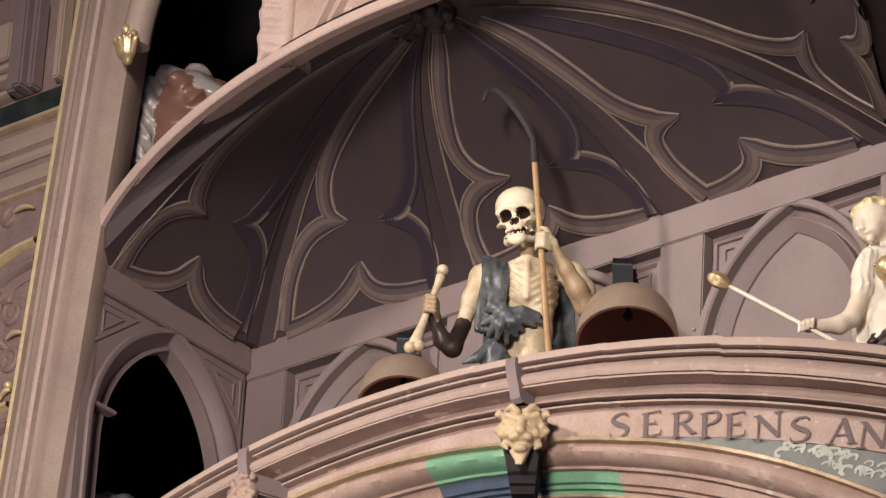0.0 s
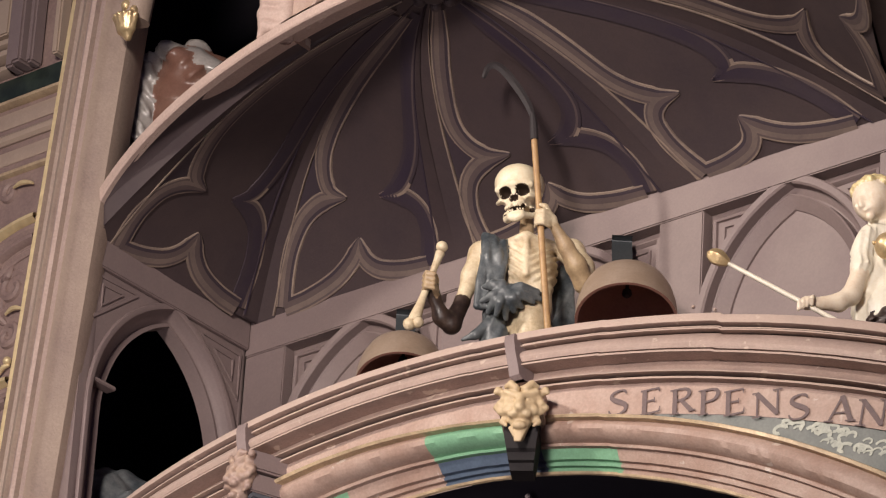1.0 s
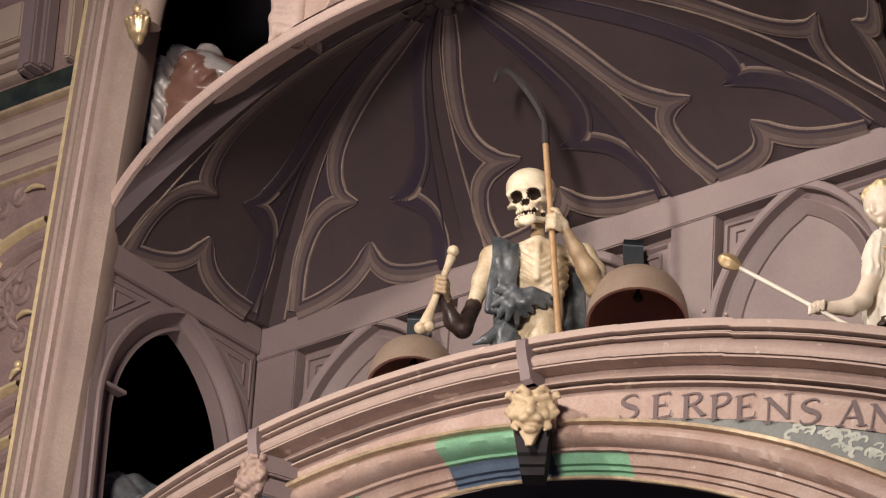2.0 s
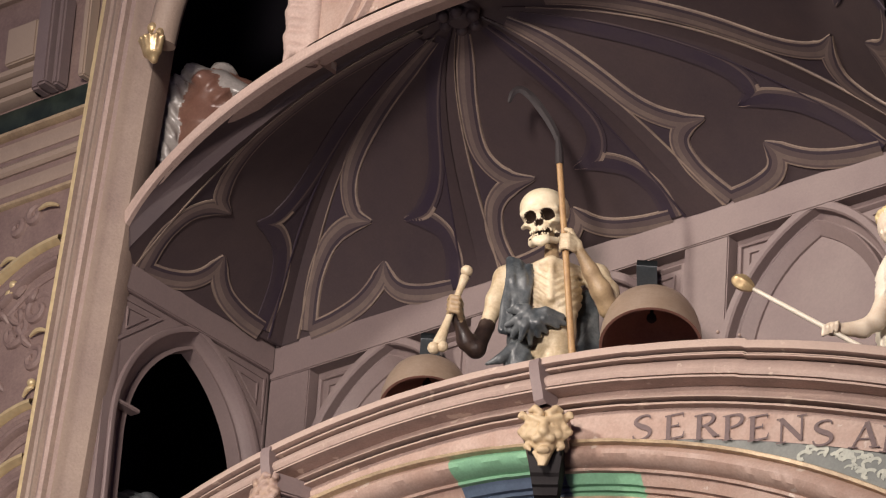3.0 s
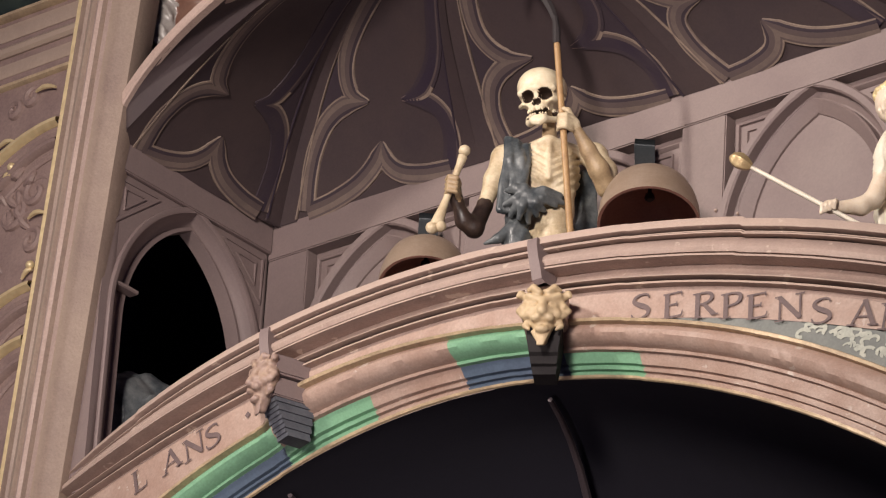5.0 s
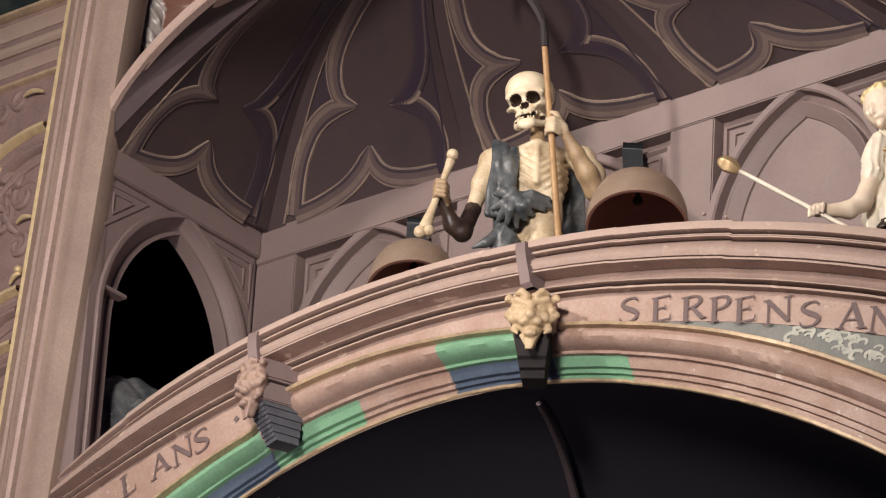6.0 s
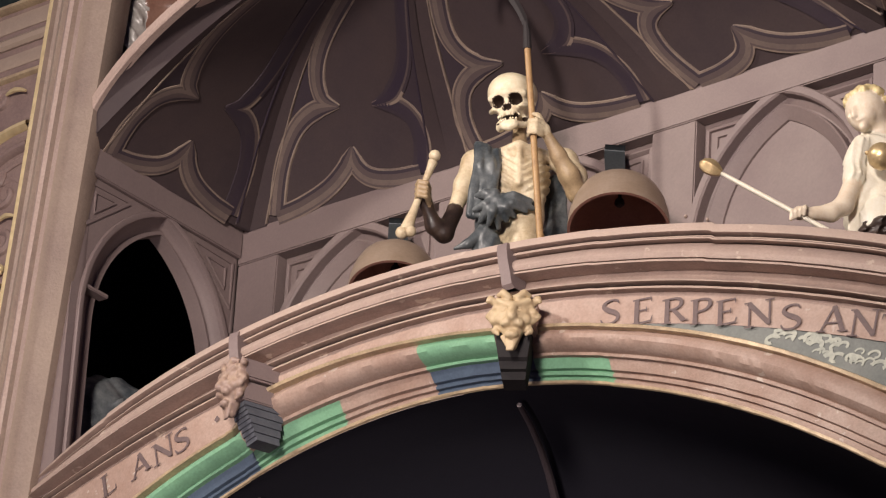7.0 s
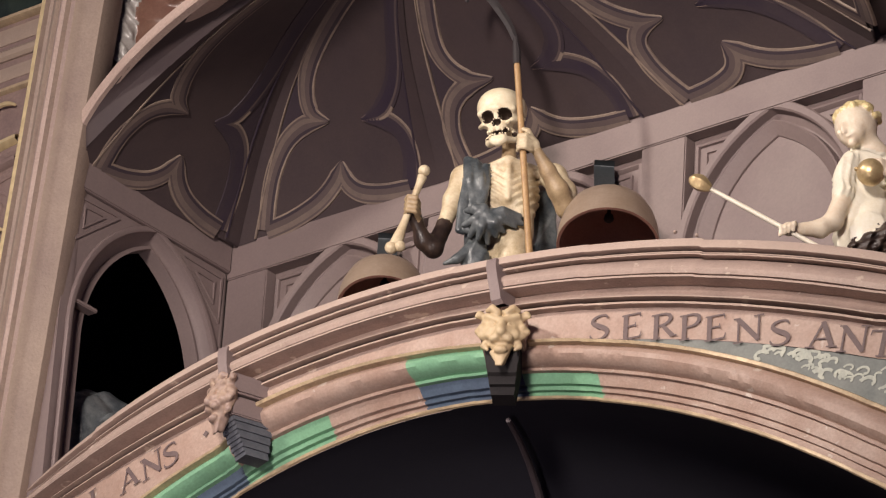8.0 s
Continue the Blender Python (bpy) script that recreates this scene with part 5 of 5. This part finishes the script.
# ---- pillar ornament and carved panels at the far side ----
c = Clay((-0.07, -0.07, -0.10), (0.07, 0.07, 0.11), 0.004)
for k in range(7):
    a = math.pi * (0.10 + 0.13 * k) + math.pi
    dx, dy = math.cos(a), math.sin(a)
    c.chain([(0, 0, -0.055), (dx * 0.024, dy * 0.024, -0.030), (dx * 0.042, dy * 0.042, 0.010), (dx * 0.052, dy * 0.052, 0.012)], [0.010, 0.014, 0.012, 0.006], 0, 0.004)
c.put(c.ball((0.0, -0.02, 0.055), (0.018, 0.018, 0.020)), 0, 0.004)
c.put(c.limb((0, 0, -0.05), (0, -0.01, 0.05), 0.014, 0.012), 0, 0.006)
c.put(c.ball((0.030, -0.015, 0.030), (0.014, 0.014, 0.018)), 0, 0.004)
ob = new("leaf_finial", sculpt("leaf_finial", [(c.net(), FLAT)], [GILT]))
ob.parent, ob.location = pillar, (-1.262, -0.105, 10.185)
ob["label"] = "gilded leaf finial"
bm = bmesh.new()
tube(bm, spline([(-1.262, -0.08, 10.20), (-1.235, -0.08, 10.34), (-1.17, -0.08, 10.52), (-1.08, -0.08, 10.72)], 8), [0.050] * 25, 12)
part("springing_moulding", bm, PILLAR, pillar, "moulding springing from the pillar")

carved = empty("carved_panel", "rose painted carved panel with gilded scrollwork", "panel")
carved["kind"] = "structure"


def strip(z, h, out, mat, name="moulding", x1=-1.66):
    bm = bmesh.new()
    path = [Vector((-2.6, 0.022, z)), Vector((x1 + 0.104 * (z - 9.637), 0.022, z))]
    sweep(bm, path, lambda i: (0, -1, 0), [(-h / 2, -0.01), (-h / 2, out * 0.6), (-h * 0.2, out), (h * 0.25, out), (h / 2, out * 0.5), (h / 2, -0.01)])
    part(name, bm, mat, carved)


for z, h, out, mat in ((9.860, 0.022, 0.020, GILTPAINT), (9.925, 0.05, 0.010, PILLAR), (9.995, 0.04, 0.022, PILLAR), (10.07, 0.06, 0.012, PILLAR), (10.130, 0.024, 0.032, GILTPAINT),
                       (10.190, 0.090, 0.006, DARKPAINT), (10.260, 0.035, 0.045, PILLAR), (10.310, 0.045, 0.060, PILLAR), (10.365, 0.04, 0.045, PILLAR), (10.72, 0.10, 0.05, PILLAR)):
    strip(z, h, out, mat, x1=-1.96 if 10.22 < z < 10.4 else -1.66)
bm = bmesh.new()
box(bm, -2.04, -1.90, -0.035, 0.02, 10.385, 10.53, 0.006)
part("pedestal_block", bm, PILLAR, carved)
bm = bmesh.new()
box(bm, -1.690, -1.660, -0.03, 0.02, 10.24, 11.2, 0.006)
part("panel_stile", bm, PILLAR, carved)
rnd = random.Random(12)


def scroll(x, z, r, s, turns, mat, thick):
    bm = bmesh.new()
    pts, rad = [], []
    for i in range(28):
        a = s * (i / 27 * turns * 2 * math.pi) + (0.6 if s > 0 else 2.5)
        rr = r * (1 - 0.75 * i / 27)
        pts.append(Vector((x + rr * math.cos(a), 0.027 - 0.008 * i / 27, z + rr * math.sin(a))))
        rad.append(thick * (0.55 + 0.6 * math.sin(math.pi * i / 27)))
    tube(bm, pts, rad, 8)
    part("scroll", bm, mat, carved, "gilded scroll" if mat is GILTPAINT else "")


def gilded_arch(x0, x1, z1, drop):
    """A gilded edge over two plain hollows, rising towards the pillar."""
    for below, wide, out, mat in ((0.0, 0.016, 0.030, BEADS), (0.036, 0.020, 0.016, PANELROSE), (0.074, 0.016, 0.022, PANELROSE), (0.118, 0.014, 0.010, PANELROSE)):
        bm = bmesh.new()
        pts = [Vector((x0 + below * 0.8 + (x1 - x0 - below * 0.8) * i / 24, 0.020, z1 - below - drop * (1 - i / 24) ** 1.9)) for i in range(25)]
        sweep(bm, pts, lambda i: (0, -1, 0), [(-wide, -0.01), (-wide, out * 0.5), (-wide * 0.6, out), (wide * 0.2, out * 1.05), (wide * 0.8, out * 0.5), (wide, -0.01)])
        part("arch_edge" if mat is BEADS else "arch_roll", bm, mat, carved, "gilded edge of a carved arch" if mat is BEADS else "")


gilded_arch(-2.03, -1.715, 9.652, 0.10)
gilded_arch(-2.02, -1.765, 9.066, 0.09)
gilded_arch(-2.00, -1.770, 8.872, 0.10)
# gilded lights on leaf tips
for x, z, a, r in ((-1.79, 9.800, -0.1, 0.045), (-1.93, 9.510, 0.4, 0.018), (-1.95, 9.640, 0.1, 0.035), (-1.775, 9.330, 0.05, 0.035), (-1.79, 9.120, 0.5, 0.025)):
    bm = bmesh.new()
    tube(bm, [Vector((x + r * math.cos(a) * k / 4, 0.006 - 0.004 * (4 - abs(k)) / 4, z + r * math.sin(a) * k / 4 - 0.010 * (k / 4) ** 2)) for k in range(-4, 5)], [0.003 + 0.006 * math.cos(k * math.pi / 9.5) for k in range(-4, 5)], 8)
    part("leaf_tip", bm, BEADS, carved, "gilded leaf tip")
# dark pieces standing in for shaded gaps between the pillar's edge and the panel
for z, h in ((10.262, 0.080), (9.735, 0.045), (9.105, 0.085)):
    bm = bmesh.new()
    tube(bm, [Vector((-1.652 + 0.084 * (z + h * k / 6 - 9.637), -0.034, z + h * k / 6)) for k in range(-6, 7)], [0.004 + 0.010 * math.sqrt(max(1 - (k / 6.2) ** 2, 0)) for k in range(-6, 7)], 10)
    part("slot", bm, VOID, pillar, "dark piece in place of a shaded gap at the pillar's edge")
bm = bmesh.new()
for x0, x1, out in ((-1.885, -1.845, 0.050), (-1.845, -1.800, 0.066), (-1.800, -1.770, 0.040)):
    box(bm, x0, x1, -out, 0.018, 10.238, 11.20, 0.008)
part("side_pier", bm, WALL, carved, "dark rose painted pier of a niche")
for x, z, r, s in ((-1.86, 9.79, 0.040, 1), (-1.94, 9.76, 0.035, -1), (-1.80, 9.42, 0.060, 1), (-1.90, 9.36, 0.075, -1), (-1.80, 9.24, 0.050, -1), (-1.80, 10.60, 0.06, 1)):
    scroll(x, z, r, s, 1.1, PANELROSE, 0.016)
for x, z in ((-1.913, 9.536), (-1.779, 9.141)):
    bm = bmesh.new()
    bmesh.ops.create_icosphere(bm, subdivisions=2, radius=0.016, matrix=Matrix.Translation((x, 0.006, z)))
    part("gilded_boss", bm, BEADS, carved, "small gilded boss")
for k in range(12):
    x, z = rnd.uniform(-1.95, -1.74), rnd.uniform(9.15, 9.52)
    bm = bmesh.new()
    a = rnd.uniform(0, 6.28)
    tube(bm, spline([(x, 0.028, z), (x + 0.04 * math.cos(a), 0.014, z + 0.04 * math.sin(a)), (x + 0.07 * math.cos(a + 0.7), 0.026, z + 0.07 * math.sin(a + 0.7))], 5), [0.006 + 0.010 * math.sin(math.pi * i / 10) for i in range(11)], 8)
    part("leaf", bm, PANELROSE, carved)
